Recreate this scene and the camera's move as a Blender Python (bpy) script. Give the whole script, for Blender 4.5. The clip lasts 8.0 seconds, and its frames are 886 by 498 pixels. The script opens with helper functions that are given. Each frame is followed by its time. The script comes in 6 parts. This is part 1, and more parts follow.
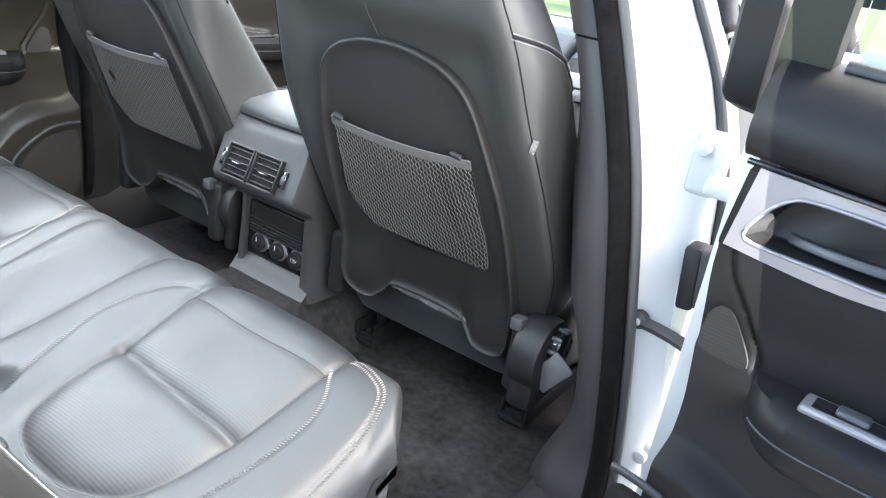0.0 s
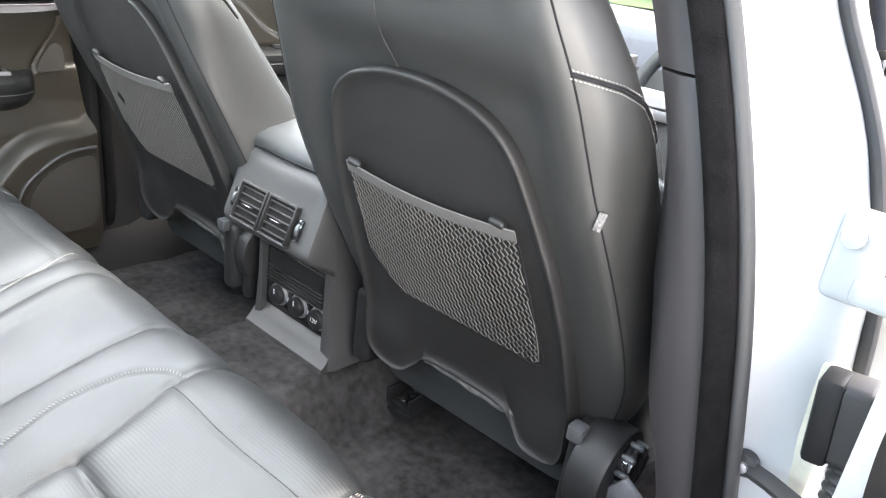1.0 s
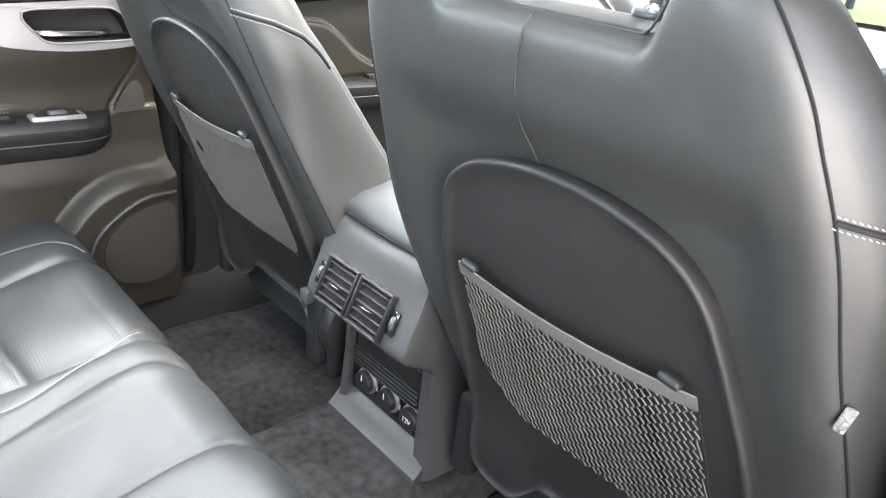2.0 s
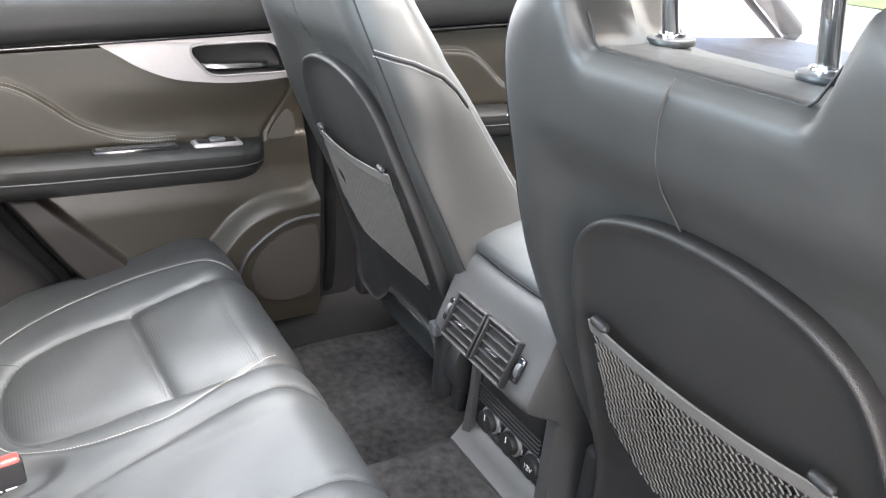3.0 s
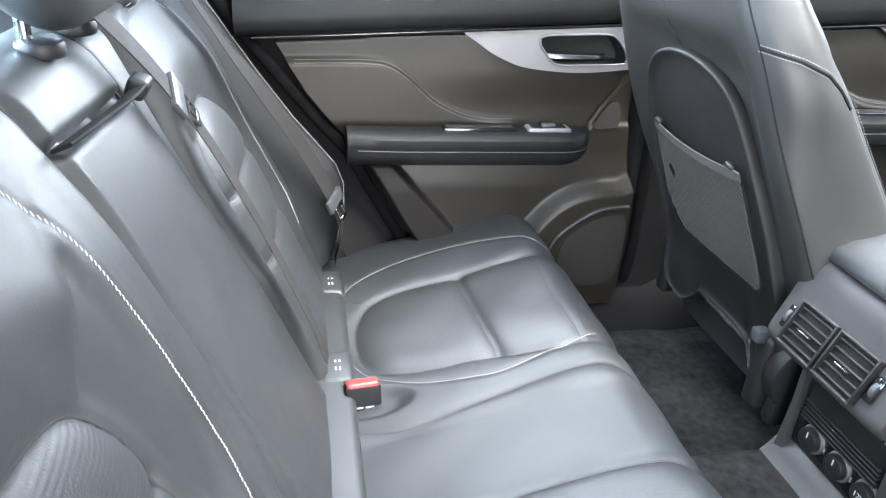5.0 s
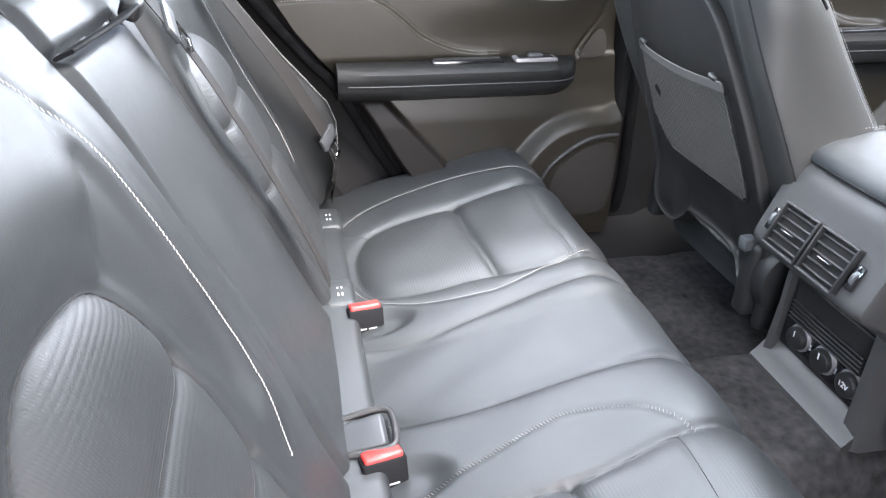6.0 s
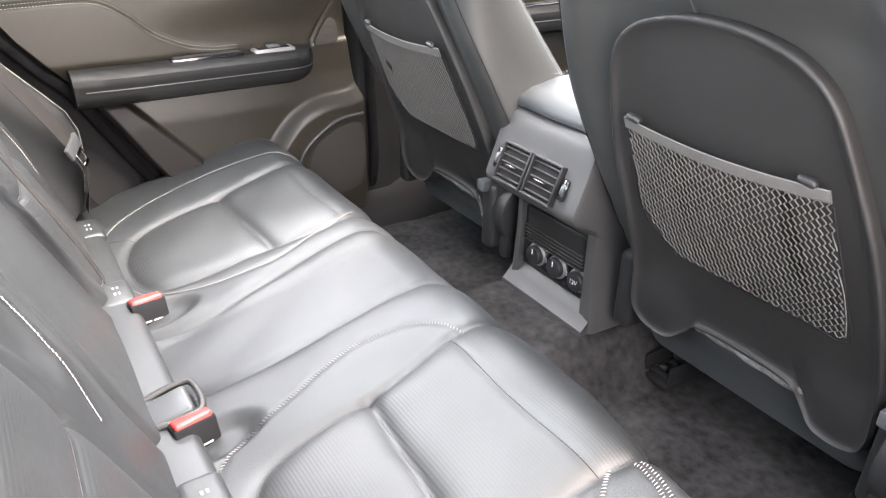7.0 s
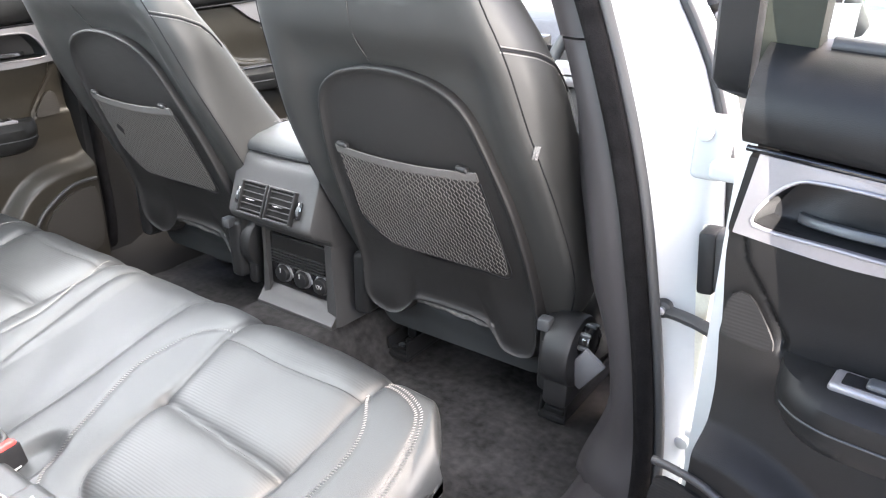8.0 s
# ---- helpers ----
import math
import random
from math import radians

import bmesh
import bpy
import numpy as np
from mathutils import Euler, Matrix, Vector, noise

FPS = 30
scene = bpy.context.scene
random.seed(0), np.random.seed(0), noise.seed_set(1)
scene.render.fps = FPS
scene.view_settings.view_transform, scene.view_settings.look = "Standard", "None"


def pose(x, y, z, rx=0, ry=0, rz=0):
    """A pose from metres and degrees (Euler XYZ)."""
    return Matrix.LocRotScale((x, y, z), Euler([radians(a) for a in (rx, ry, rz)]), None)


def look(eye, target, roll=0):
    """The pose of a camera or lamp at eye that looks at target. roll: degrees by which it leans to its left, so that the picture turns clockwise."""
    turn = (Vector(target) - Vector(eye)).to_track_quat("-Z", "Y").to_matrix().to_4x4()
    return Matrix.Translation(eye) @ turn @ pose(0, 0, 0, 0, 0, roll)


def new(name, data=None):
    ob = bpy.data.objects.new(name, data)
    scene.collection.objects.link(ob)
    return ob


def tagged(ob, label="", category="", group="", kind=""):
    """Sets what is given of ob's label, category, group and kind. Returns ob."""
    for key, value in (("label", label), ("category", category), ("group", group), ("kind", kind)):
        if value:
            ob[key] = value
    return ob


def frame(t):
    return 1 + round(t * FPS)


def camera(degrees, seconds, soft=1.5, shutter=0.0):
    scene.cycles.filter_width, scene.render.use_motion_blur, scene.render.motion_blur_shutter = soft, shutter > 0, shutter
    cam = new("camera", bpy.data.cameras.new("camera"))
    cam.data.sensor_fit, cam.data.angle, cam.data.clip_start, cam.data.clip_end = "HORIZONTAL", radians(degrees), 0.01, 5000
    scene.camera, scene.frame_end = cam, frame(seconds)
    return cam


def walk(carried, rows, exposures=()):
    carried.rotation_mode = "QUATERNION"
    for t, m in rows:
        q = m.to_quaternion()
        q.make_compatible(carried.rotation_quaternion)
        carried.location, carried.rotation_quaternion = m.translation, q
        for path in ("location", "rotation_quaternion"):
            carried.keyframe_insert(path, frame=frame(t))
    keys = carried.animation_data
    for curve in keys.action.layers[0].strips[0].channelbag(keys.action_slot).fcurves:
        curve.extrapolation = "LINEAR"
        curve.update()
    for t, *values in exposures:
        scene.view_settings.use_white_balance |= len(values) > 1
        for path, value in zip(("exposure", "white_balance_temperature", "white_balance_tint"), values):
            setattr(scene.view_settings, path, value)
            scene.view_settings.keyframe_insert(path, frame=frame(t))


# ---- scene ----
cam = camera(63.6, 8.0, soft=1.2)

PATH = [
    (0, (1.099, -0.996, 1.236), (0.119, 0.576, 0.481), 9.4),
    (0.5, (1.048, -0.834, 1.262), (-0.021, 0.67, 0.489), 8.5),
    (1, (0.963, -0.729, 1.253), (-0.173, 0.71, 0.454), 8.1),
    (1.5, (0.821, -0.639, 1.27), (-0.38, 0.739, 0.457), 7.9),
    (1.7, (0.777, -0.615, 1.278), (-0.459, 0.727, 0.457), 7.6),
    (2.8, (0.719, -0.543, 1.311), (-0.76, 0.509, 0.472), 5.3),
    (3, (0.716, -0.555, 1.318), (-0.816, 0.421, 0.481), 4.9),
    (3.5, (0.702, -0.6, 1.324), (-0.932, 0.196, 0.488), 4.6),
    (4, (0.694, -0.657, 1.319), (-1.02, -0.056, 0.483), 4.4),
    (4.5, (0.696, -0.706, 1.315), (-1.057, -0.258, 0.464), 4.3),
    (4.7, (0.699, -0.719, 1.313), (-1.06, -0.314, 0.452), 4.3),
    (5.8, (0.764, -0.733, 1.268), (-0.964, -0.397, 0.318), 1.8),
    (6, (0.773, -0.735, 1.259), (-0.934, -0.357, 0.288), 1.2),
    (6.5, (0.814, -0.753, 1.243), (-0.792, -0.095, 0.248), 1.2),
    (7, (0.902, -0.777, 1.239), (-0.583, 0.178, 0.301), 0.7),
    (7.5, (1.016, -0.866, 1.268), (-0.28, 0.392, 0.408), 0.8),
    (8, (1.109, -0.989, 1.276), (0.074, 0.534, 0.495), 1.0),
]
walk(cam, [(t, look(eye, target, roll)) for t, eye, target, roll in PATH], [(0, 3.9, 6300, 10), (0.5, 3.95, 6700, 11), (1.5, 4.2, 6650, 12), (3.5, 4.02, 6700, 14), (4.5, 3.9, 6150, 11), (6, 3.87, 6300, 15), (6.5, 4.05, 6550, 16), (7, 4.27, 6900, 17), (7.5, 4.25, 6850, 16), (8, 4.12, 6750, 15)])

# ---- world, sun and exposure ----
world = bpy.data.worlds.new("sky")
scene.world = world
world.use_nodes = True
wn = world.node_tree
sky = wn.nodes.new("ShaderNodeTexSky")
sky.sky_type = "NISHITA"
sky.sun_disc = False
sky.sun_elevation = radians(56.5)
sky.sun_rotation = radians(41)
sky.air_density, sky.dust_density, sky.ozone_density = 1.0, 4.0, 0.8
wn.links.new(sky.outputs[0], wn.nodes["Background"].inputs[0])
wn.nodes["Background"].inputs[1].default_value = 0.08
sun_data = bpy.data.lights.new("sun", "SUN")
sun_data.energy, sun_data.angle, sun_data.color = 0.5, radians(22), (1.0, 0.93, 0.82)
sun = new("sun", sun_data)
sun.matrix_world = look((2.6, 3.0, 6.6), (0, 0, 0.6))
# added fill lamps boosting sky light at glass roof, far side windows, rear window, open rear door
for place, aim, wide, tall, watts, tint, spread in (
    ((0.0, 0.18, 1.72), (0.0, 0.16, 0.5), 1.00, 1.50, 6.6, (0.92, 0.97, 1.0), 180),
    ((-0.715, -0.42, 1.31), (0.3, -0.42, 0.95), 0.62, 0.26, 1.2, (0.90, 0.96, 1.0), 180),
    ((-0.715, 0.52, 1.31), (0.3, 0.52, 0.95), 0.70, 0.26, 0.5, (0.90, 0.96, 1.0), 180),
    ((0.0, -1.40, 1.30), (0.0, 0.0, 0.95), 1.05, 0.34, 4.2, (0.66, 0.86, 1.0), 180),
    ((0.97, -0.42, 1.10), (-0.75, -0.32, 0.75), 0.55, 0.55, 1.0, (1.0, 0.97, 0.92), 130),
):
    pane_data = bpy.data.lights.new("skylight", "AREA")
    pane_data.shape, pane_data.size, pane_data.size_y = "RECTANGLE", wide, tall
    pane_data.energy, pane_data.color, pane_data.spread = watts, tint, radians(spread)
    pane_light = new("skylight", pane_data)
    pane_light.matrix_world = look(place, aim)

# ---- materials ----


def mat(name, color, rough=0.5, metal=0.0, spots=0.0, scale=18.0, bump=0.0, bscale=300.0, kind="noise", coat=0.0, dots=0.0, rows="Y", wrinkle=0.0, spec=0.5, sheen=0.0, coat_rough=0.08):
    """A procedural surface: base colour with mottling at two scales, fine relief, and rows of small holes where dots is set."""
    m = bpy.data.materials.new(name)
    m.use_nodes = True
    n, l = m.node_tree.nodes, m.node_tree.links
    b = n["Principled BSDF"]
    b.inputs["Metallic"].default_value = metal
    b.inputs["Specular IOR Level"].default_value = spec
    b.inputs["Coat Weight"].default_value = coat
    b.inputs["Coat Roughness"].default_value = coat_rough
    b.inputs["Sheen Weight"].default_value = sheen
    co = n.new("ShaderNodeTexCoord")
    big = n.new("ShaderNodeTexNoise")
    big.inputs["Scale"].default_value, big.inputs["Detail"].default_value = scale, 6.0
    l.new(co.outputs["Object"], big.inputs["Vector"])
    fine = n.new("ShaderNodeTexNoise")
    fine.inputs["Scale"].default_value, fine.inputs["Detail"].default_value = scale * 9, 4.0
    l.new(co.outputs["Object"], fine.inputs["Vector"])
    both = n.new("ShaderNodeMath")
    both.operation = "MULTIPLY_ADD"
    both.inputs[1].default_value, both.inputs[2].default_value = 0.45, 0.0
    l.new(fine.outputs["Fac"], both.inputs[0])
    summed = n.new("ShaderNodeMath")
    summed.operation = "MULTIPLY_ADD"
    summed.inputs[1].default_value = 0.55
    l.new(big.outputs["Fac"], summed.inputs[0])
    l.new(both.outputs[0], summed.inputs[2])
    ramp = n.new("ShaderNodeMapRange")
    ramp.inputs["From Min"].default_value, ramp.inputs["From Max"].default_value = 0.32, 0.68
    ramp.inputs["To Min"].default_value, ramp.inputs["To Max"].default_value = 1 - spots, 1 + spots
    l.new(summed.outputs[0], ramp.inputs["Value"])
    mul = n.new("ShaderNodeMix")
    mul.data_type, mul.blend_type = "RGBA", "MULTIPLY"
    mul.inputs["Factor"].default_value = 1.0
    mul.inputs["A"].default_value = (*color, 1)
    l.new(ramp.outputs[0], mul.inputs["B"])
    l.new(mul.outputs["Result"], b.inputs["Base Color"])
    rr = n.new("ShaderNodeMapRange")
    rr.inputs["From Min"].default_value, rr.inputs["From Max"].default_value = 0.3, 0.7
    rr.inputs["To Min"].default_value, rr.inputs["To Max"].default_value = rough * 0.88, min(1.0, rough * 1.12)
    l.new(summed.outputs[0], rr.inputs["Value"])
    l.new(rr.outputs[0], b.inputs["Roughness"])
    height = None
    if bump:
        tex = n.new("ShaderNodeTexVoronoi" if kind == "cells" else "ShaderNodeTexNoise")
        tex.inputs["Scale"].default_value = bscale
        l.new(co.outputs["Object"], tex.inputs["Vector"])
        height = tex.outputs["Distance" if kind == "cells" else "Fac"]
    if wrinkle:
        warp = n.new("ShaderNodeTexNoise")
        warp.inputs["Scale"].default_value, warp.inputs["Detail"].default_value = 55.0, 5.0
        warp.inputs["Distortion"].default_value = 1.6
        l.new(co.outputs["Object"], warp.inputs["Vector"])
        mix = n.new("ShaderNodeMath")
        mix.operation = "MULTIPLY_ADD"
        mix.inputs[1].default_value = wrinkle
        l.new(warp.outputs["Fac"], mix.inputs[0])
        l.new(height, mix.inputs[2])
        height = mix.outputs[0]
    if dots:
        sep = n.new("ShaderNodeSeparateXYZ")
        l.new(co.outputs["Object"], sep.inputs[0])
        waves = []
        for axis, pitch in (("X", 0.0030), (rows, 0.0046)):
            w = n.new("ShaderNodeMath")
            w.operation = "MULTIPLY"
            w.inputs[1].default_value = 2 * math.pi / pitch
            l.new(sep.outputs[axis], w.inputs[0])
            c = n.new("ShaderNodeMath")
            c.operation = "COSINE"
            l.new(w.outputs[0], c.inputs[0])
            waves.append(c)
        add = n.new("ShaderNodeMath")
        add.operation = "MULTIPLY_ADD"
        add.inputs[1].default_value = 0.45
        l.new(waves[0].outputs[0], add.inputs[0])
        l.new(waves[1].outputs[0], add.inputs[2])
        hole = n.new("ShaderNodeMapRange")
        hole.inputs["From Min"].default_value, hole.inputs["From Max"].default_value = -0.6, 1.45
        hole.inputs["To Min"].default_value, hole.inputs["To Max"].default_value = 1.0, 0.0
        l.new(add.outputs[0], hole.inputs["Value"])
        height = hole.outputs[0]
    if height:
        bp = n.new("ShaderNodeBump")
        bp.inputs["Strength"].default_value = max(bump, dots)
        bp.inputs["Distance"].default_value = 0.002
        l.new(height, bp.inputs["Height"])
        l.new(bp.outputs[0], b.inputs["Normal"])
    return m


def glass_mat(name, color):
    m = bpy.data.materials.new(name)
    m.use_nodes = True
    n, l = m.node_tree.nodes, m.node_tree.links
    n.remove(n["Principled BSDF"])
    clear, gloss, mix, fres = n.new("ShaderNodeBsdfTransparent"), n.new("ShaderNodeBsdfGlossy"), n.new("ShaderNodeMixShader"), n.new("ShaderNodeFresnel")
    clear.inputs[0].default_value = (*color, 1)
    gloss.inputs["Roughness"].default_value = 0.02
    fres.inputs[0].default_value = 1.5
    l.new(fres.outputs[0], mix.inputs[0])
    l.new(clear.outputs[0], mix.inputs[1])
    l.new(gloss.outputs[0], mix.inputs[2])
    l.new(mix.outputs[0], n["Material Output"].inputs[0])
    return m


LEATHER = mat("black_leather", (0.0165, 0.0182, 0.0192), 0.50, spots=0.18, scale=9, bump=0.12, bscale=800, kind="cells", wrinkle=0.45, spec=0.58)
LEATHER_PERF = mat("perforated_leather", (0.0135, 0.0148, 0.0154), 0.50, spots=0.12, scale=9, dots=0.075, rows="Y", spec=0.65)
LEATHER_PERF_BACK = mat("perforated_back_leather", (0.0170, 0.0184, 0.0194), 0.50, spots=0.12, scale=9, dots=0.11, rows="Z", spec=0.7)
LEATHER_SEAT = mat("seat_back_leather", (0.0195, 0.0197, 0.0192), 0.50, spots=0.14, scale=7, bump=0.05, bscale=1300, kind="cells", spec=0.5)
# the bench leather again, duller and darkened for the shade of the rear corners
LEATHER_SHADED = mat("shaded_side_leather", (0.0120, 0.0125, 0.0128), 0.60, spots=0.14, scale=9, bump=0.10, bscale=900, kind="cells", spec=0.35)
PLASTIC = mat("black_grained_plastic", (0.011, 0.011, 0.0115), 0.48, spots=0.12, scale=14, bump=0.10, bscale=900, kind="cells", spec=0.32)
PLASTIC_SOFT = mat("soft_trim", (0.022, 0.021, 0.021), 0.46, spots=0.10, scale=10, bump=0.25, bscale=750, kind="cells")
PANEL = mat("back_panel_plastic", (0.0105, 0.0100, 0.0100), 0.56, spots=0.14, scale=12, bump=0.25, bscale=900, kind="cells", spec=0.4)
CONSOLE = mat("console_plastic", (0.034, 0.0335, 0.0335), 0.48, spots=0.10, scale=14, bump=0.10, bscale=900, kind="cells", spec=0.42)
POST_TRIM = mat("window_post_trim", (0.030, 0.032, 0.025), 0.6, spots=0.1, scale=12, spec=0.2)
GREY_PAINT = mat("grey_painted_steel", (0.12, 0.12, 0.125), 0.35, spots=0.06)
# black cloth, and plastic trim whose shade is put into the colour
DARK_TRIM = mat("black_cloth_and_shade", (0.007, 0.0065, 0.0065), 0.85, spots=0.3, scale=30, bump=0.2, bscale=600, spec=0.2)
PLASTIC_GREY = mat("grey_satin_plastic", (0.045, 0.047, 0.050), 0.38, spots=0.08, scale=20, bump=0.06, bscale=900)
PLASTIC_GLOSS = mat("gloss_black", (0.008, 0.008, 0.009), 0.12, coat=0.4)
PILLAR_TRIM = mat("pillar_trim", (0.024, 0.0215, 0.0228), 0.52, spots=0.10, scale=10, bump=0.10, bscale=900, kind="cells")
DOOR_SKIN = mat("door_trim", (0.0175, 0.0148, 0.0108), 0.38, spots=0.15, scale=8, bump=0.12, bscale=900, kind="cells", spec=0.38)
# the same door trim for the right doors, shade put into its colour
DOOR_SKIN_SHADED = mat("shaded_door_trim", (0.0080, 0.0076, 0.0076), 0.55, spots=0.15, scale=8, bump=0.10, bscale=900, kind="cells", spec=0.22)
DOOR_REAR = mat("door_rear_trim", (0.0105, 0.0088, 0.0080), 0.55, spots=0.15, scale=8, bump=0.10, bscale=900, kind="cells", spec=0.25)
DOOR_TOP = mat("door_top_roll", (0.009, 0.009, 0.009), 0.48, spots=0.2, scale=12, bump=0.08, bscale=800, kind="cells", spec=0.22)
SILVER = mat("satin_silver", (0.22, 0.21, 0.217), 0.36, metal=0.5, spots=0.05, scale=30)
CHROME = mat("chrome", (0.75, 0.76, 0.77), 0.10, metal=1.0)
STEEL = mat("bracket_steel", (0.42, 0.42, 0.44), 0.30, metal=0.9, spots=0.1)
CARPET = mat("dark_carpet", (0.0240, 0.0226, 0.0224), 0.95, spots=0.8, scale=6, bump=0.40, bscale=420, spec=0.1)
FELT = mat("grey_felt", (0.11, 0.11, 0.115), 0.95, spots=0.4, scale=40, bump=0.9, bscale=700, spec=0.1)
FELT_PALE = mat("pale_felt", (0.12, 0.117, 0.114), 0.95, spots=0.6, scale=60, bump=1.0, bscale=500, spec=0.1)
FLOCK = mat("flocked_seal", (0.0050, 0.0047, 0.0050), 0.95, spots=0.8, scale=45, bump=0.6, bscale=520, spec=0.08)
RUBBER = mat("rubber", (0.030, 0.030, 0.031), 0.55, spots=0.12, scale=30, bump=0.1, bscale=500)
RUBBER_GREY = mat("grey_rubber_lip", (0.13, 0.12, 0.115), 0.6, spots=0.12, scale=30)
PAINT = mat("white_paint", (0.46, 0.475, 0.475), 0.22, spots=0.02, scale=6, coat=0.6)
PAINT_DOOR = mat("white_door_paint", (0.46, 0.475, 0.475), 0.25, spots=0.03, scale=6, coat=0.4)
PUTTY = mat("seam_sealer", (0.62, 0.60, 0.50), 0.5, spots=0.1, scale=30, bump=0.2, bscale=120)
THREAD = mat("pale_thread", (0.27, 0.26, 0.25), 0.8, spec=0.2)
# seam leather, dark enough to carry the shade of the creases too
SEAM = mat("seam_leather_shade", (0.012, 0.0115, 0.0115), 0.6)
DARK_CHROME = mat("dark_chrome", (0.20, 0.20, 0.21), 0.22, metal=0.9)
THREAD_DARK = mat("dark_thread", (0.006, 0.006, 0.007), 0.75, spec=0.2)
NET = mat("net_cord", (0.062, 0.060, 0.057), 0.75, spots=0.3, scale=90)
BAND = mat("elastic_band", (0.058, 0.055, 0.053), 0.7, spots=0.2, scale=60, bump=0.4, bscale=600)
WEBBING = mat("belt_webbing", (0.016, 0.0145, 0.0138), 0.72, spots=0.15, scale=60, bump=0.4, bscale=500, spec=0.25)
RED = mat("red_button", (0.62, 0.035, 0.03), 0.35, spots=0.08)
WHITE_MARK = mat("white_print", (0.40, 0.40, 0.40), 0.5)
CREAM = mat("headliner", (0.52, 0.50, 0.47), 0.9, spots=0.06, scale=25, bump=0.4, bscale=500)
GLASS = glass_mat("window_glass", (0.88, 0.93, 0.91))
GLASS_DARK = glass_mat("tinted_glass", (0.22, 0.30, 0.28))
ASPHALT = mat("pale_concrete", (0.30, 0.295, 0.28), 0.85, spots=0.25, scale=3, bump=0.5, bscale=60)
GRASS = mat("grass", (0.085, 0.13, 0.03), 0.9, spots=0.35, scale=1.5, bump=0.6, bscale=20)
LEAVES = mat("foliage", (0.06, 0.085, 0.025), 0.8, spots=0.5, scale=2)
HILL = mat("far_hill", (0.13, 0.15, 0.14), 0.95, spots=0.15, scale=0.05)
TYRE = mat("tyre", (0.02, 0.02, 0.02), 0.8, spots=0.1)

# ---- mesh helpers ----


def as_object(name, mesh, material, parent=None, label=""):
    ob = new(name, mesh)
    for m in (material if isinstance(material, (list, tuple)) else (material,)):
        mesh.materials.append(m)
    if parent:
        ob.parent = parent
    if label:
        ob["label"] = label
    return ob


def part(name, bm, material, parent=None, label="", smooth=True):
    """Links a bmesh as one mesh object."""
    bmesh.ops.recalc_face_normals(bm, faces=bm.faces)
    mesh = bpy.data.meshes.new(name)
    bm.to_mesh(mesh)
    bm.free()
    if smooth:
        mesh.polygons.foreach_set("use_smooth", [True] * len(mesh.polygons))
        mesh.set_sharp_from_angle(angle=radians(42))
    return as_object(name, mesh, material, parent, label)


def raw(name, verts, faces, material, parent=None, label="", smooth=True, sharp=42):
    mesh = bpy.data.meshes.new(name)
    mesh.from_pydata([tuple(map(float, v)) for v in verts], [], faces)
    mesh.update()
    if smooth:
        mesh.polygons.foreach_set("use_smooth", [True] * len(mesh.polygons))
        mesh.set_sharp_from_angle(angle=radians(sharp))
    return as_object(name, mesh, material, parent, label)


def thing(name, label, category, at=(0, 0, 0), group="", kind=""):
    e = new(name)
    e.empty_display_size = 0.05
    e.location = at
    return tagged(e, label, category, group, kind)


def box(x0, x1, y0, y1, z0, z1, r=0.004, seg=2, m=None):
    """A box with rounded edges, as a bmesh."""
    bm = bmesh.new()
    bmesh.ops.create_cube(bm, size=1)
    bmesh.ops.scale(bm, vec=(x1 - x0, y1 - y0, z1 - z0), verts=bm.verts)
    bmesh.ops.translate(bm, vec=((x0 + x1) / 2, (y0 + y1) / 2, (z0 + z1) / 2), verts=bm.verts)
    if r:
        bmesh.ops.bevel(bm, geom=list(bm.edges), offset=r, segments=seg, profile=0.5, affect="EDGES", clamp_overlap=True)
    if m:
        bmesh.ops.transform(bm, matrix=m, verts=bm.verts)
    return bm


def disc(radius, depth, m, n=32, r=0.002):
    """A short cylinder along its own z with eased rims."""
    bm = bmesh.new()
    bmesh.ops.create_cone(bm, cap_ends=True, segments=n, radius1=radius, radius2=radius, depth=depth)
    if r:
        rim = [e for e in bm.edges if abs(e.verts[0].co.z - e.verts[1].co.z) < 1e-6]
        bmesh.ops.bevel(bm, geom=rim, offset=r, segments=2, profile=0.5, affect="EDGES")
    bmesh.ops.transform(bm, matrix=m, verts=bm.verts)
    return bm


def smooth_path(pts, step=0.01, closed=False):
    """Points at even steps along a smooth curve through pts."""
    p = np.array(pts, float)
    q = np.vstack([p[-1:], p, p[:2]]) if closed else np.vstack([2 * p[0] - p[1], p, 2 * p[-1] - p[-2]])
    out = []
    for i in range(1, len(q) - 2):
        a, b, c, d = q[i - 1 : i + 3]
        t = np.linspace(0, 1, 24, endpoint=False)[:, None]
        out.append(0.5 * (2 * b + (c - a) * t + (2 * a - 5 * b + 4 * c - d) * t**2 + (3 * b - a - 3 * c + d) * t**3))
    out = np.vstack(out + [q[-2:-1]])
    run = np.r_[0, np.cumsum(np.linalg.norm(np.diff(out, axis=0), axis=1))]
    s = np.linspace(0, run[-1], max(3, int(run[-1] / step) + 1))
    return np.stack([np.interp(s, run, out[:, k]) for k in range(p.shape[1])], 1)


def frames(path, up):
    t = np.gradient(path, axis=0)
    t /= np.linalg.norm(t, axis=1)[:, None] + 1e-12
    up = np.broadcast_to(np.array(up, float), path.shape)
    side = np.cross(t, up)
    side /= np.linalg.norm(side, axis=1)[:, None] + 1e-12
    return t, side, np.cross(side, t)


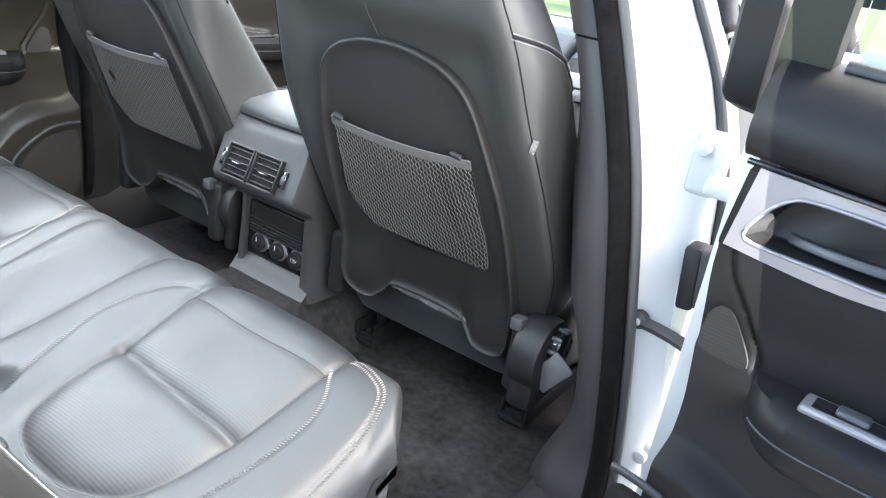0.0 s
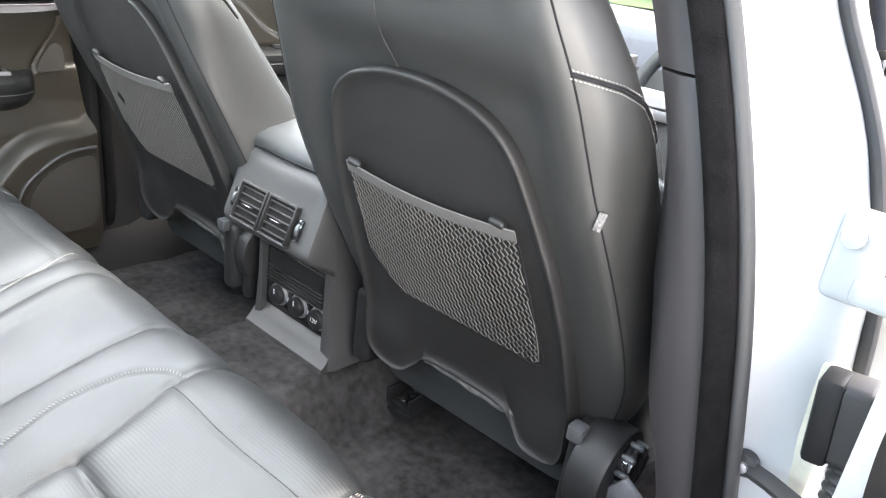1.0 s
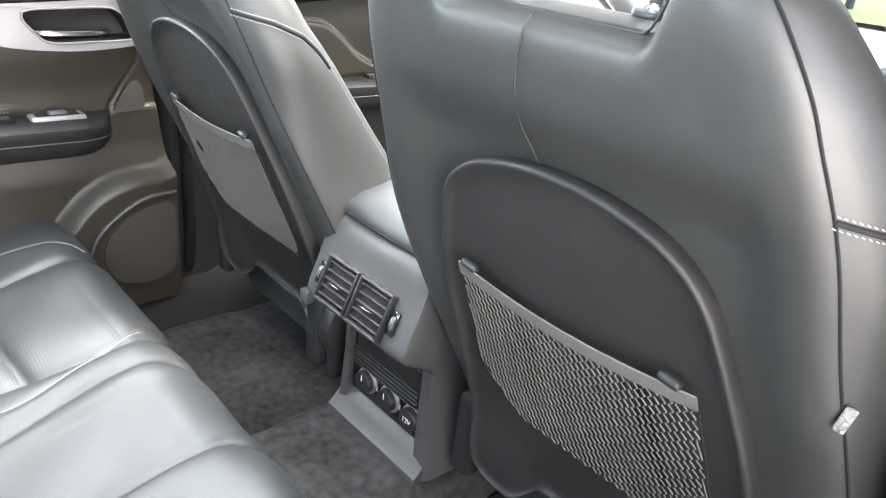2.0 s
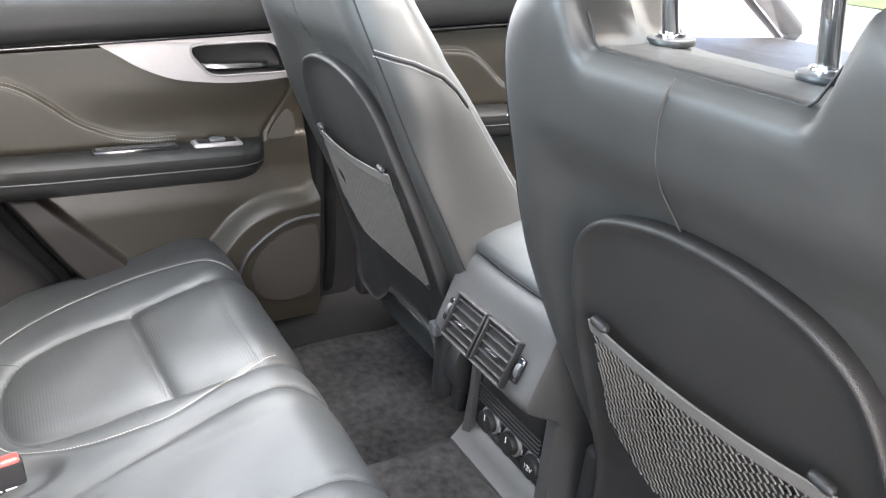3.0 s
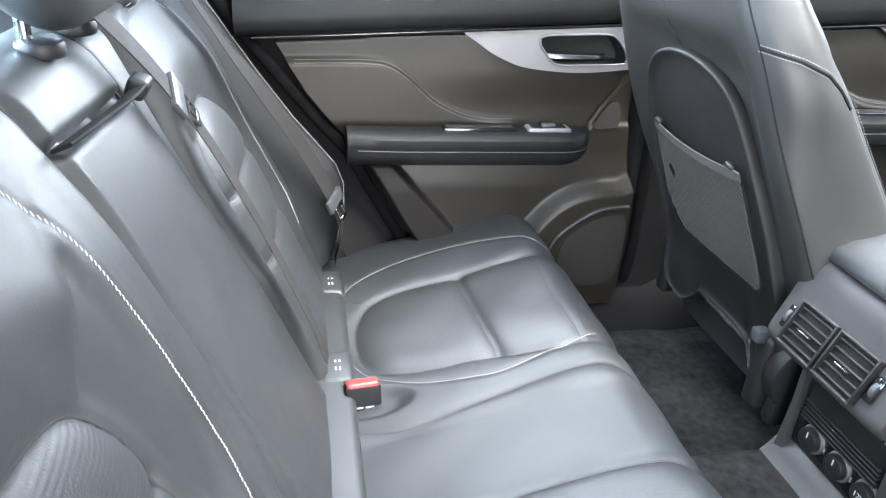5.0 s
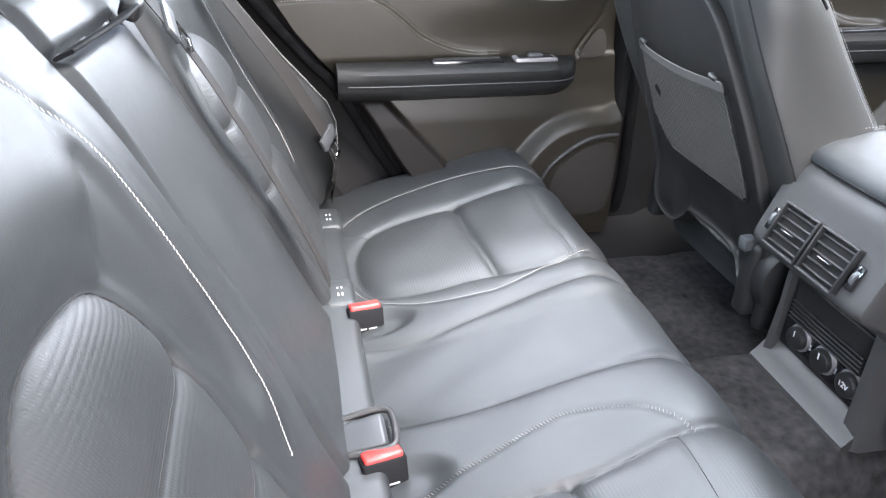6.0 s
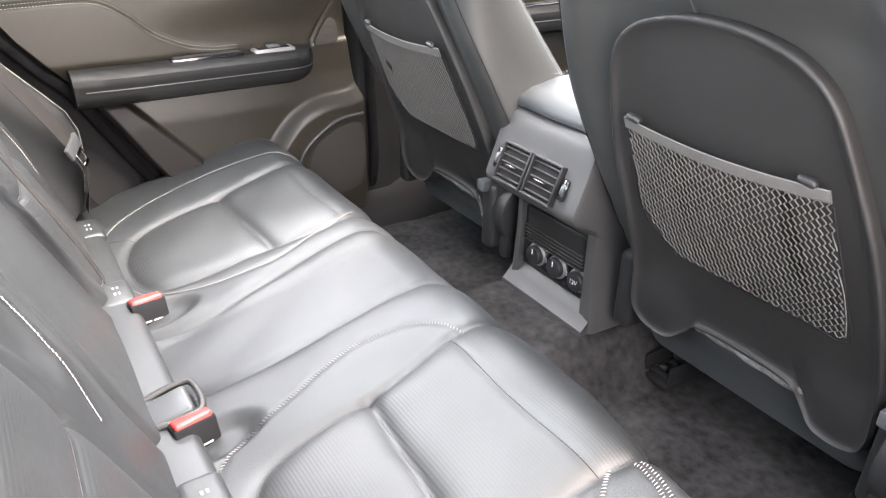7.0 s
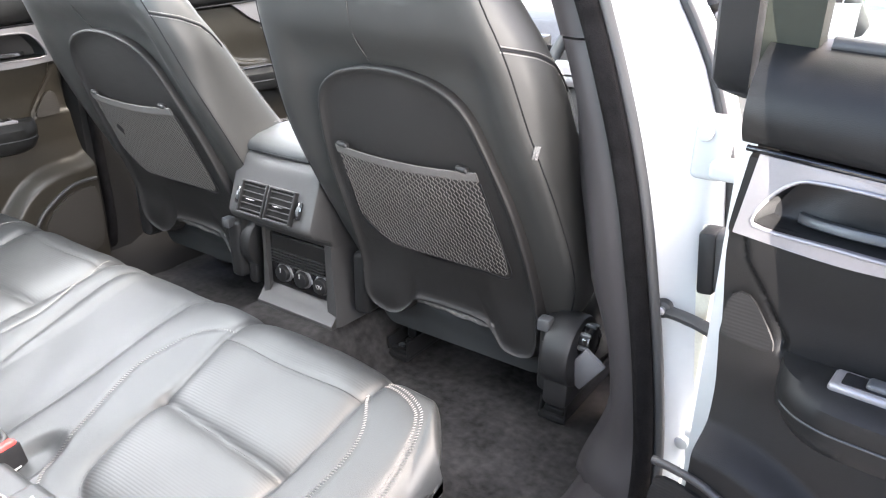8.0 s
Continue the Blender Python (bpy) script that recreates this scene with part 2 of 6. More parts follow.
def sweep(path, profile, up=(0, 0, 1), caps=True):
    """Verts and faces of a profile of (side, up) pairs drawn along a path."""
    path = np.array(path, float)
    t, side, top = frames(path, up)
    prof = np.array(profile, float)
    n, k = len(path), len(prof)
    v = (path[:, None] + side[:, None] * prof[None, :, :1] + top[:, None] * prof[None, :, 1:]).reshape(-1, 3)
    f = [(i * k + j, i * k + (j + 1) % k, (i + 1) * k + (j + 1) % k, (i + 1) * k + j) for i in range(n - 1) for j in range(k)]
    if caps:
        f += [tuple(range(k - 1, -1, -1)), tuple(range((n - 1) * k, n * k))]
    return v, f


def ring(r, n=8, squash=1.0):
    return [(r * math.cos(2 * math.pi * i / n), squash * r * math.sin(2 * math.pi * i / n)) for i in range(n)]


def rounded(w, h, r, n=3):
    """A rounded rectangle profile."""
    out = []
    for sx, sy, a in ((1, 1, 0), (-1, 1, 90), (-1, -1, 180), (1, -1, 270)):
        for i in range(n + 1):
            b = radians(a + 90 * i / n)
            out.append((sx * (w / 2 - r) + r * math.cos(b), sy * (h / 2 - r) + r * math.sin(b)))
    return out


def tube(name, pts, r, material, parent=None, label="", up=(0, 0, 1), step=0.008, n=8, squash=1.0, profile=None):
    v, f = sweep(smooth_path(pts, step), profile or ring(r, n, squash), up)
    return raw(name, v, f, material, parent, label, sharp=50)


def loft(name, rings, material, parent=None, label="", caps=True, sharp=42):
    rings = [np.array(r, float) for r in rings]
    k = len(rings[0])
    v = np.vstack(rings)
    f = [(i * k + j, i * k + (j + 1) % k, (i + 1) * k + (j + 1) % k, (i + 1) * k + j) for i in range(len(rings) - 1) for j in range(k)]
    if caps:
        f += [tuple(range(k - 1, -1, -1)), tuple(range((len(rings) - 1) * k, len(rings) * k))]
    return raw(name, v, f, material, parent, label, sharp=sharp)


def sheet(name, P, back, material, parent=None, label="", slots=None, keep=None, sharp=60):
    """A solid from a grid of points P[i, j], closed behind by the offset back. slots: a material index per cell; keep: cells to keep."""
    a, b = P.shape[:2]
    v = P.reshape(-1, 3)
    idx = np.arange(a * b).reshape(a, b)
    cells = np.stack([idx[:-1, :-1], idx[1:, :-1], idx[1:, 1:], idx[:-1, 1:]], -1).reshape(-1, 4)
    pick = np.ones(len(cells), bool) if keep is None else keep.reshape(-1)
    cells = cells[pick]
    count = {}
    for c in cells:
        for k in range(4):
            e = (int(c[k]), int(c[(k + 1) % 4]))
            count[e] = 1
    rim = [e for e in count if (e[1], e[0]) not in count]
    low = v + np.array(back, float)
    used = sorted({i for e in rim for i in e})
    at = {i: len(v) + n for n, i in enumerate(used)}
    verts = np.vstack([v, low[used]]) if used else v
    faces = [tuple(int(i) for i in c) for c in cells] + [(e[1], e[0], at[e[0]], at[e[1]]) for e in rim]
    ob = raw(name, verts, faces, material, parent, label, sharp=sharp)
    if slots is not None:
        mi = np.zeros(len(faces), np.int32)
        mi[: len(cells)] = slots.reshape(-1)[pick]
        ob.data.polygons.foreach_set("material_index", mi)
    return ob


def stitches(name, pts, normal, parent, material=None, gap=0.0046, length=0.0037, wide=0.0014, rows=(0.0,), slant=0.25, lift=0.0012):
    """Rows of single thread stitches along a path; normal: one vector, or one for each point."""
    p = smooth_path(pts, gap) if not isinstance(pts, np.ndarray) else pts
    t, side, top = frames(p, normal)
    v, f = [], []
    for row in rows:
        for i in range(len(p)):
            c = p[i] + side[i] * row + top[i] * lift
            d = t[i] + side[i] * slant
            d = d / np.linalg.norm(d) * length / 2
            s, h = side[i] * wide / 2, top[i] * wide * 0.55
            k = len(v)
            v += [c - d, c + s * 1.0 - d * 0.5, c + h - d * 0.5, c - s - d * 0.5, c + s + d * 0.5, c + h + d * 0.5, c - s + d * 0.5, c + d]
            f += [(k, k + 1, k + 2), (k, k + 2, k + 3), (k + 1, k + 4, k + 5, k + 2), (k + 2, k + 5, k + 6, k + 3), (k + 4, k + 7, k + 5), (k + 5, k + 7, k + 6)]
    return raw(name, v, f, material or THREAD, parent, "pale contrast stitching" if material is None else "", sharp=80)


def ss(x, a, b):
    t = np.clip((np.asarray(x, float) - a) / (b - a), 0, 1)
    return t * t * (3 - 2 * t)


def dist_to(X, Y, line):
    """Distance of each grid point to a polyline."""
    best = np.full(X.shape, 1e9)
    for (ax, ay), (bx, by) in zip(line[:-1], line[1:]):
        dx, dy = bx - ax, by - ay
        t = np.clip(((X - ax) * dx + (Y - ay) * dy) / (dx * dx + dy * dy + 1e-12), 0, 1)
        best = np.minimum(best, np.hypot(X - ax - t * dx, Y - ay - t * dy))
    return best


def inside(X, Y, poly):
    """Which grid points lie in a polygon."""
    hit = np.zeros(X.shape, bool)
    for (ax, ay), (bx, by) in zip(poly, np.roll(poly, -1, axis=0)):
        cross = (ay > Y) != (by > Y)
        hit ^= cross & (X < (bx - ax) * (Y - ay) / (by - ay + 1e-12) + ax)
    return hit


def signed(X, Y, poly):
    """Distance to a closed outline, positive inside."""
    poly = np.asarray(poly)
    d = dist_to(X, Y, [tuple(p) for p in np.vstack([poly, poly[:1]])])
    return np.where(inside(X, Y, poly), d, -d)


def crease(d, width, depth):
    """A sewn fold: a sharp line between softly rounded shoulders."""
    return -depth * np.exp(-np.sqrt(np.asarray(d) ** 2 + 1.5e-6) / width)


def groove(d, width, depth):
    return -depth * np.exp(-((d / width) ** 2))

# ---- rear bench ----
MID = -0.015


def mirror_x(pts):
    return [(2 * MID - x, y) for x, y in pts]


# Cushion: the profile from back to front edge, by arc length from the back.
top_y = np.linspace(-0.745, -0.285, 93)
top_z = 0.618 + 0.22 * (top_y + 0.45)
ang = np.linspace(0, 1, 24)[1:]
arc_a = radians(12.4) - ang * radians(94)
arc_r = 0.075
cy0, cz0 = top_y[-1] + arc_r * math.sin(radians(12.4)), top_z[-1] - arc_r * math.cos(radians(12.4))
arc_y, arc_z = cy0 - arc_r * np.sin(arc_a), cz0 + arc_r * np.cos(arc_a)
fall_z = np.linspace(arc_z[-1], 0.40, 26)[1:]
fall_y = arc_y[-1] - 0.16 * (arc_z[-1] - fall_z)
PROF_Y, PROF_Z = np.r_[top_y, arc_y, fall_y], np.r_[top_z, arc_z, fall_z]
PROF_S = top_y[0] + np.r_[0, np.cumsum(np.hypot(np.diff(PROF_Y), np.diff(PROF_Z)))] * (top_y[-1] - top_y[0]) / np.hypot(top_y[-1] - top_y[0], top_z[-1] - top_z[0])
ty, tz = np.gradient(PROF_Y), np.gradient(PROF_Z)
PROF_NY, PROF_NZ = -tz / np.hypot(ty, tz), ty / np.hypot(ty, tz)

PAD = [(0.530, -0.13), (0.515, -0.27), (0.508, -0.314), (0.505, -0.40), (0.500, -0.47), (0.492, -0.55), (0.462, -0.612), (0.40, -0.642), (0.33, -0.647), (0.268, -0.633), (0.236, -0.60), (0.221, -0.52), (0.219, -0.455), (0.205, -0.36), (0.198, -0.312), (0.196, -0.24), (0.19, -0.13)]
CROSS = [(0.219, -0.455), (0.30, -0.462), (0.42, -0.470), (0.502, -0.473)]
EDGE = [(0.198, -0.312), (0.35, -0.318), (0.508, -0.314)]
WELT = [(0.198, -0.290), (0.168, -0.308), (0.138, -0.345), (0.119, -0.41), (0.123, -0.455), (0.143, -0.521), (0.180, -0.625), (0.238, -0.676), (0.33, -0.698), (0.43, -0.692), (0.51, -0.65), (0.545, -0.56), (0.560, -0.445), (0.550, -0.364), (0.507, -0.300)]
WELT_L = [(-0.245, -0.250), (-0.222, -0.33), (-0.196, -0.42), (-0.198, -0.47), (-0.210, -0.53), (-0.232, -0.585), (-0.272, -0.638), (-0.346, -0.664), (-0.434, -0.678), (-0.52, -0.668), (-0.585, -0.625), (-0.63, -0.53), (-0.64, -0.40), (-0.62, -0.29), (-0.590, -0.22)]
END = [(0.522, -0.268), (0.570, -0.280), (0.606, -0.302), (0.625, -0.35), (0.634, -0.414), (0.637, -0.50), (0.630, -0.62)]
FOLD_L = [(-0.118, -0.17), (-0.158, -0.26), (-0.162, -0.37), (-0.144, -0.47), (-0.124, -0.585), (-0.138, -0.66), (-0.16, -0.705)]
FOLD_R = [(0.075, -0.20), (0.058, -0.27), (0.049, -0.40), (0.054, -0.54), (0.040, -0.62), (0.010, -0.66)]
PAD_L = mirror_x(PAD)
CROSS_L = [(x, y + 0.042) for x, y in mirror_x(CROSS)]
EDGE_L = [(x, y + 0.035) for x, y in mirror_x(EDGE)]


def cushion_lift(X, S):
    h = np.zeros(X.shape)
    for pad, cross, edge, welt in ((PAD, CROSS, EDGE, WELT), (PAD_L, CROSS_L, EDGE_L, WELT_L)):
        poly = smooth_path(pad, 0.01)
        sd = signed(X, S, poly)
        h += np.where(sd > 0, crease(sd, 0.014, 0.010), crease(sd, 0.010, 0.010)) + 0.002 * ss(sd, 0.0, 0.05)
        h += np.where(sd > -0.004, crease(dist_to(X, S, cross), 0.013, 0.0105), 0) + groove(dist_to(X, S, edge), 0.006, 0.0016)
        line = [tuple(p) for p in smooth_path(welt, 0.012)]
        h += groove(dist_to(X, S, line), 0.005, 0.0022)
        h += 0.0025 * np.exp(-(((np.abs(sd + 0.085)) / 0.05) ** 2)) * (sd < 0)
    h += groove(dist_to(X, S, [tuple(p) for p in smooth_path(END, 0.012)]), 0.003, 0.002)
    for f in (FOLD_L, FOLD_R):
        h += crease(dist_to(X, S, [tuple(p) for p in smooth_path(f, 0.012)]), 0.014, 0.009)
    h -= 0.007 * ss(X, -0.135, -0.105) * (1 - ss(X, 0.035, 0.06)) * (1 - ss(S, -0.30, -0.2))
    h += 0.004 * np.exp(-(((S + 0.31) / 0.06) ** 2))
    # dips round the two buckles
    for bx, by in ((0.148, -0.640), (-0.195, -0.630)):
        h -= 0.014 * (1 - ss(np.hypot(X - bx, (S - by) / 1.7), 0.018, 0.042))
    h -= 0.03 * (1 - ss(S, -0.745, -0.70))
    # rounded ends
    for edge_x, sgn in ((0.672, 1), (-0.790, -1)):
        u = np.clip(1 - (edge_x - X) * sgn / 0.065, 0, 1)
        h -= 0.065 * (1 - np.sqrt(np.maximum(0, 1 - u * u)))
    h += 0.0016 * np.sin(X * 31 + S * 9) * np.sin(S * 23 + 1.7 * np.sin(X * 12))
    return h


def cushion_bow(X, S):
    """How far the front edge draws back towards the rounded corner at the door opening."""
    w = np.clip((S + 0.27 + 0.15 * ss(X, 0.60, 0.67)) / (0.14 + 0.15 * ss(X, 0.60, 0.67)), 0, 1)
    return -w * np.interp(X, [0.38, 0.45, 0.53, 0.57, 0.615, 0.672], [0.0, 0.022, 0.056, 0.078, 0.10, 0.135])


def cushion_at(x, s, lift=0.0):
    x, s = np.atleast_1d(np.array(x, float)), np.atleast_1d(np.array(s, float))
    h = cushion_lift(x, s) + lift
    f = lambda a: np.interp(s, PROF_S, a)
    return np.stack([x, f(PROF_Y) + h * f(PROF_NY) + cushion_bow(x, s), f(PROF_Z) + h * f(PROF_NZ)], 1), np.stack([0 * x, f(PROF_NY), f(PROF_NZ)], 1)


bench = thing("rear_seat_cushion", "black leather rear bench cushion with perforated panels and pale stitching", "car seat", (MID, -0.45, 0.40))
xs = np.linspace(-0.790, 0.672, 360)
Xg, Sg = np.meshgrid(xs, PROF_S, indexing="ij")
Hg = cushion_lift(Xg, Sg)
P = np.stack([Xg, PROF_Y[None] + Hg * PROF_NY[None] + cushion_bow(Xg, Sg), PROF_Z[None] + Hg * PROF_NZ[None]], -1) - np.array((MID, -0.45, 0.40))
Xc, Sc = (Xg[:-1, :-1] + Xg[1:, 1:]) / 2, (Sg[:-1, :-1] + Sg[1:, 1:]) / 2
slots = (inside(Xc, Sc, np.array(PAD)) | inside(Xc, Sc, np.array(PAD_L))).astype(np.int32)
sheet("cushion_cover", P, (0, 0, -0.02), (LEATHER, LEATHER_PERF), bench, slots=slots)
part("cushion_base", box(-0.74, 0.63, -0.27, 0.20, 0.0, 0.12, 0.02), FELT, bench)


def cushion_stitch(line, rows=(0.0,), **kw):
    p = smooth_path(line, kw.get("gap", 0.0048))
    q, nrm = cushion_at(p[:, 0], p[:, 1])
    stitches("stitching", q - np.array((MID, -0.45, 0.40)), nrm, bench, rows=rows, lift=0.002, **kw)


cushion_stitch(WELT, (0.0,), gap=0.0046, length=0.0062, wide=0.0024, slant=2.4)
cushion_stitch(WELT_L, (0.0,))
cushion_stitch(END, (-0.0042, 0.0042), gap=0.0046, length=0.0062, wide=0.0022, slant=2.4)


def cushion_cord(line, r, name, material, lift=0.0003):
    p = smooth_path(line, 0.008)
    q, nrm = cushion_at(p[:, 0], p[:, 1], lift)
    v, f = sweep(q - np.array((MID, -0.45, 0.40)), ring(r, 6), nrm)
    raw(name, v, f, material, bench)


cushion_cord(EDGE, 0.0008, "seam", SEAM, 0.0002)
cushion_cord(EDGE_L, 0.0006, "seam", SEAM, 0.0002)
# dark cords sunk in pad seams and folds paint the crease shade
for line in (PAD, PAD_L, CROSS, CROSS_L, FOLD_L, FOLD_R):
    cushion_cord(line, 0.0012, "seam", SEAM, -0.0002)
for line in ([(-0.492, -0.612), (-0.508, -0.640), (-0.522, -0.668)], [(-0.266, -0.600), (-0.250, -0.594), (-0.236, -0.588)], [(-0.346, -0.664), (-0.352, -0.69), (-0.356, -0.715)], [(-0.245, -0.46), (-0.220, -0.458), (-0.199, -0.455)]):
    cushion_cord(line, 0.0007, "seam", SEAM, 0.0)

# Backrest sections: displacement along the normal of the raked plane.
BN = np.array((0, 1, 0.45)) / math.hypot(1, 0.45)


def back_at(x, z, o):
    x, z, o = np.broadcast_arrays(np.asarray(x, float), np.asarray(z, float), np.asarray(o, float))
    return np.stack([x, -0.74 - 0.45 * (z - 0.66) + o * BN[1], z + o * BN[2]], -1)


BACK_PAD = [(0.285, 0.58), (0.272, 0.68), (0.262, 0.78), (0.256, 0.885), (0.268, 0.945), (0.305, 0.985), (0.40, 1.0), (0.465, 0.985), (0.51, 0.95), (0.53, 0.885), (0.525, 0.78), (0.51, 0.68), (0.50, 0.58)]
BACK_WELT = [(0.225, 0.725), (0.215, 0.745), (0.195, 0.785), (0.178, 0.84), (0.168, 0.92), (0.170, 1.0), (0.185, 1.07), (0.22, 1.12), (0.30, 1.145), (0.42, 1.145), (0.52, 1.11), (0.565, 1.03), (0.585, 0.92), (0.59, 0.80), (0.585, 0.70)]


def back_lift(X, Z, mirrored):
    x = 2 * MID - X if mirrored else X
    sd = signed(x, Z, smooth_path(BACK_PAD, 0.01))
    out = -sd
    h = np.where(sd > 0, crease(sd, 0.012, 0.009), crease(sd, 0.008, 0.009)) + 0.004 * ss(sd, 0.0, 0.05)
    for level in (0.885, 0.775):
        h += np.where(sd > -0.004, crease(Z - level, 0.011, 0.009), 0)
    # the bolster swells beyond the hollow beside the lumbar pad
    h += 0.016 * ss(Z, 0.62, 0.78) * ss(out, 0.0, 0.09) * (1 - ss(np.abs(x - 0.40), 0.22, 0.27)) * (1 - ss(Z, 1.02, 1.14))
    # a flat shoulder panel whose edge runs down to the pad
    fold = [(0.180, 1.092), (0.218, 1.047), (0.249, 1.013), (0.282, 0.976)]
    fx = np.interp(Z, [0.60, 0.765, 0.829, 0.876, 0.906, 0.939, 0.976, 1.047, 1.092], [0.250, 0.246, 0.243, 0.254, 0.256, 0.264, 0.282, 0.218, 0.180])
    welt_x = np.interp(Z, [0.76, 0.80, 0.85, 0.913, 0.976, 1.042, 1.10], [0.24, 0.185, 0.170, 0.163, 0.167, 0.178, 0.21])
    well = ss(fx - x, -0.004, 0.028) * ss(x - welt_x, -0.004, 0.030)
    h -= 0.010 * well * ss(Z, 0.755, 0.83) * (1 - ss(Z, 1.04, 1.085))
    h += crease(dist_to(x, Z, fold), 0.008, 0.003)
    h += groove(dist_to(x, Z, [tuple(p) for p in smooth_path(BACK_WELT, 0.015)]), 0.003, 0.003)
    h += 0.0008 * np.sin(X * 27 + Z * 17)
    if mirrored:
        h += 0.010 + 0.008 * ss(sd, -0.02, 0.03)
    return h


def backrest(name, x0, x1, fn, label, z0=0.585, z1=1.175):
    e = thing(name, label, "seat back", ((x0 + x1) / 2, -0.74, 0.60))
    o = np.array(e.location)
    a, b = max(40, int((x1 - x0) / 0.005)), 125
    X, Z = np.meshgrid(np.linspace(x0, x1, a), np.linspace(z0, z1, b), indexing="ij")
    H = fn(X, Z)
    for edge, sgn in ((x0, -1), (x1, 1)):
        u = np.clip(1 - (edge - X) * sgn / 0.022, 0, 1)
        H = H - 0.030 * (1 - np.sqrt(np.maximum(0, 1 - u * u)))
    u = np.clip(1 - (z1 - Z) / 0.05, 0, 1)
    H = H - 0.06 * (1 - np.sqrt(np.maximum(0, 1 - u * u)))
    Xc, Zc = (X[:-1, :-1] + X[1:, 1:]) / 2, (Z[:-1, :-1] + Z[1:, 1:]) / 2
    slots = (inside(Xc, Zc, np.array(BACK_PAD)) | inside(2 * MID - Xc, Zc, np.array(BACK_PAD))).astype(np.int32)
    sheet("backrest_cover", back_at(X, Z, H) - o, tuple(-0.09 * BN), (LEATHER, LEATHER_PERF_BACK), e, slots=slots)
    return e


CENTRE_R = [(0.045, 1.095), (0.030, 1.0), (0.024, 0.86), (0.040, 0.72), (0.06, 0.62)]


def arm_right(z):
    return np.interp(z, [0.60, 0.70, 0.76, 0.86, 0.955, 1.03, 1.09, 1.175], [0.135, 0.116, 0.103, 0.086, 0.086, 0.091, 0.098, 0.112])


def arm_left(z):
    return np.interp(z, [0.60, 0.75, 0.864, 0.984, 1.03, 1.081, 1.165], [-0.229, -0.229, -0.216, -0.186, -0.172, -0.154, -0.122])


STRAP = [(0.098, 1.094), (0.0, 1.089), (-0.152, 1.081)]


def wide_lift(X, Z):
    h = back_lift(X, Z, False)
    # the folded armrest between its two seams, split by the pull strap's groove
    ra, la = X - arm_right(Z), X - arm_left(Z)
    h += crease(ra, 0.006, 0.008) + crease(la, 0.005, 0.009)
    h += np.where((ra < 0) & (la > 0), groove(dist_to(X, Z, STRAP), 0.006, 0.014), 0)
    mid = ss(la, 0.0, 0.014) * (1 - ss(ra, -0.014, 0.0))
    h += 0.004 * mid + 0.004 * np.exp(-(((Z - 1.03) / 0.08) ** 2)) * mid
    h += 0.010 * ss(X, 0.06, 0.10) * (1 - ss(X, 0.135, 0.175)) * ss(Z, 0.64, 0.8) * (1 - ss(Z, 1.0, 1.15))
    return h


right_back = backrest("folding_rear_seat", -0.232, 0.655, wide_lift, "wide black leather rear backrest with folded centre armrest and pale stitching")
left_back = backrest("folding_rear_seat", -0.660, -0.246, lambda X, Z: back_lift(X, Z, True), "narrow black leather rear backrest with stitched arch and lumbar pad")
for e, flip in ((right_back, False), (left_back, True)):
    p = smooth_path(BACK_WELT[8 if flip else 0:], 0.0048 if flip else 0.0050)
    x = 2 * MID - p[:, 0] if flip else p[:, 0]
    h = (back_lift if flip else lambda X, Z, m: wide_lift(X, Z))(x, p[:, 1], flip)
    stitches("stitching", back_at(x, p[:, 1], h) - np.array(e.location), BN, e, rows=(0.0,) if not flip else (-0.003, 0.003), lift=0.002, length=0.0058 if not flip else 0.0040, wide=0.0017 if not flip else 0.0013, slant=0.8 if not flip else 0.25)
    o = np.array(e.location)
    seams = [smooth_path(BACK_PAD, 0.01)] + [np.column_stack([np.linspace(0.268, 0.518, 26), np.full(26, level)]) for level in (0.885, 0.775)]
    if not flip:
        z = np.linspace(0.62, 1.15, 54)
        seams += [np.column_stack([arm_right(z), z]), np.column_stack([arm_left(z), z])]
    # dark cords mark the seams and deepen their crease shade by colour
    for q in seams:
        x = 2 * MID - q[:, 0] if flip else q[:, 0]
        h = back_lift(x, q[:, 1], True) if flip else wide_lift(x, q[:, 1])
        v, f = sweep(back_at(x, q[:, 1], h) - o, ring(0.0012, 6), BN)
        raw("seam", v, f, SEAM, e)

strap = thing("armrest_strap", "dark fabric pull strap across the folded rear armrest", "strap", (-0.09, -0.90, 1.085))
v, f = sweep(smooth_path(back_at([0.094, 0.05, 0.0, -0.05, -0.10, -0.130], [1.094, 1.092, 1.089, 1.087, 1.087, 1.084], [0.010, 0.018, 0.022, 0.030, 0.034, 0.022]) - np.array(strap.location), 0.01), rounded(0.004, 0.022, 0.0018), BN)
raw("webbing_loop", v, f, THREAD_DARK, strap)
part("latch", box(-0.02, 0.02, -0.010, 0.012, -0.012, 0.012, 0.006, 3, Matrix.Translation(Vector(back_at(-0.118, 1.087, 0.030)) - strap.location) @ Matrix.Rotation(radians(-24), 4, "X")), PLASTIC, strap)


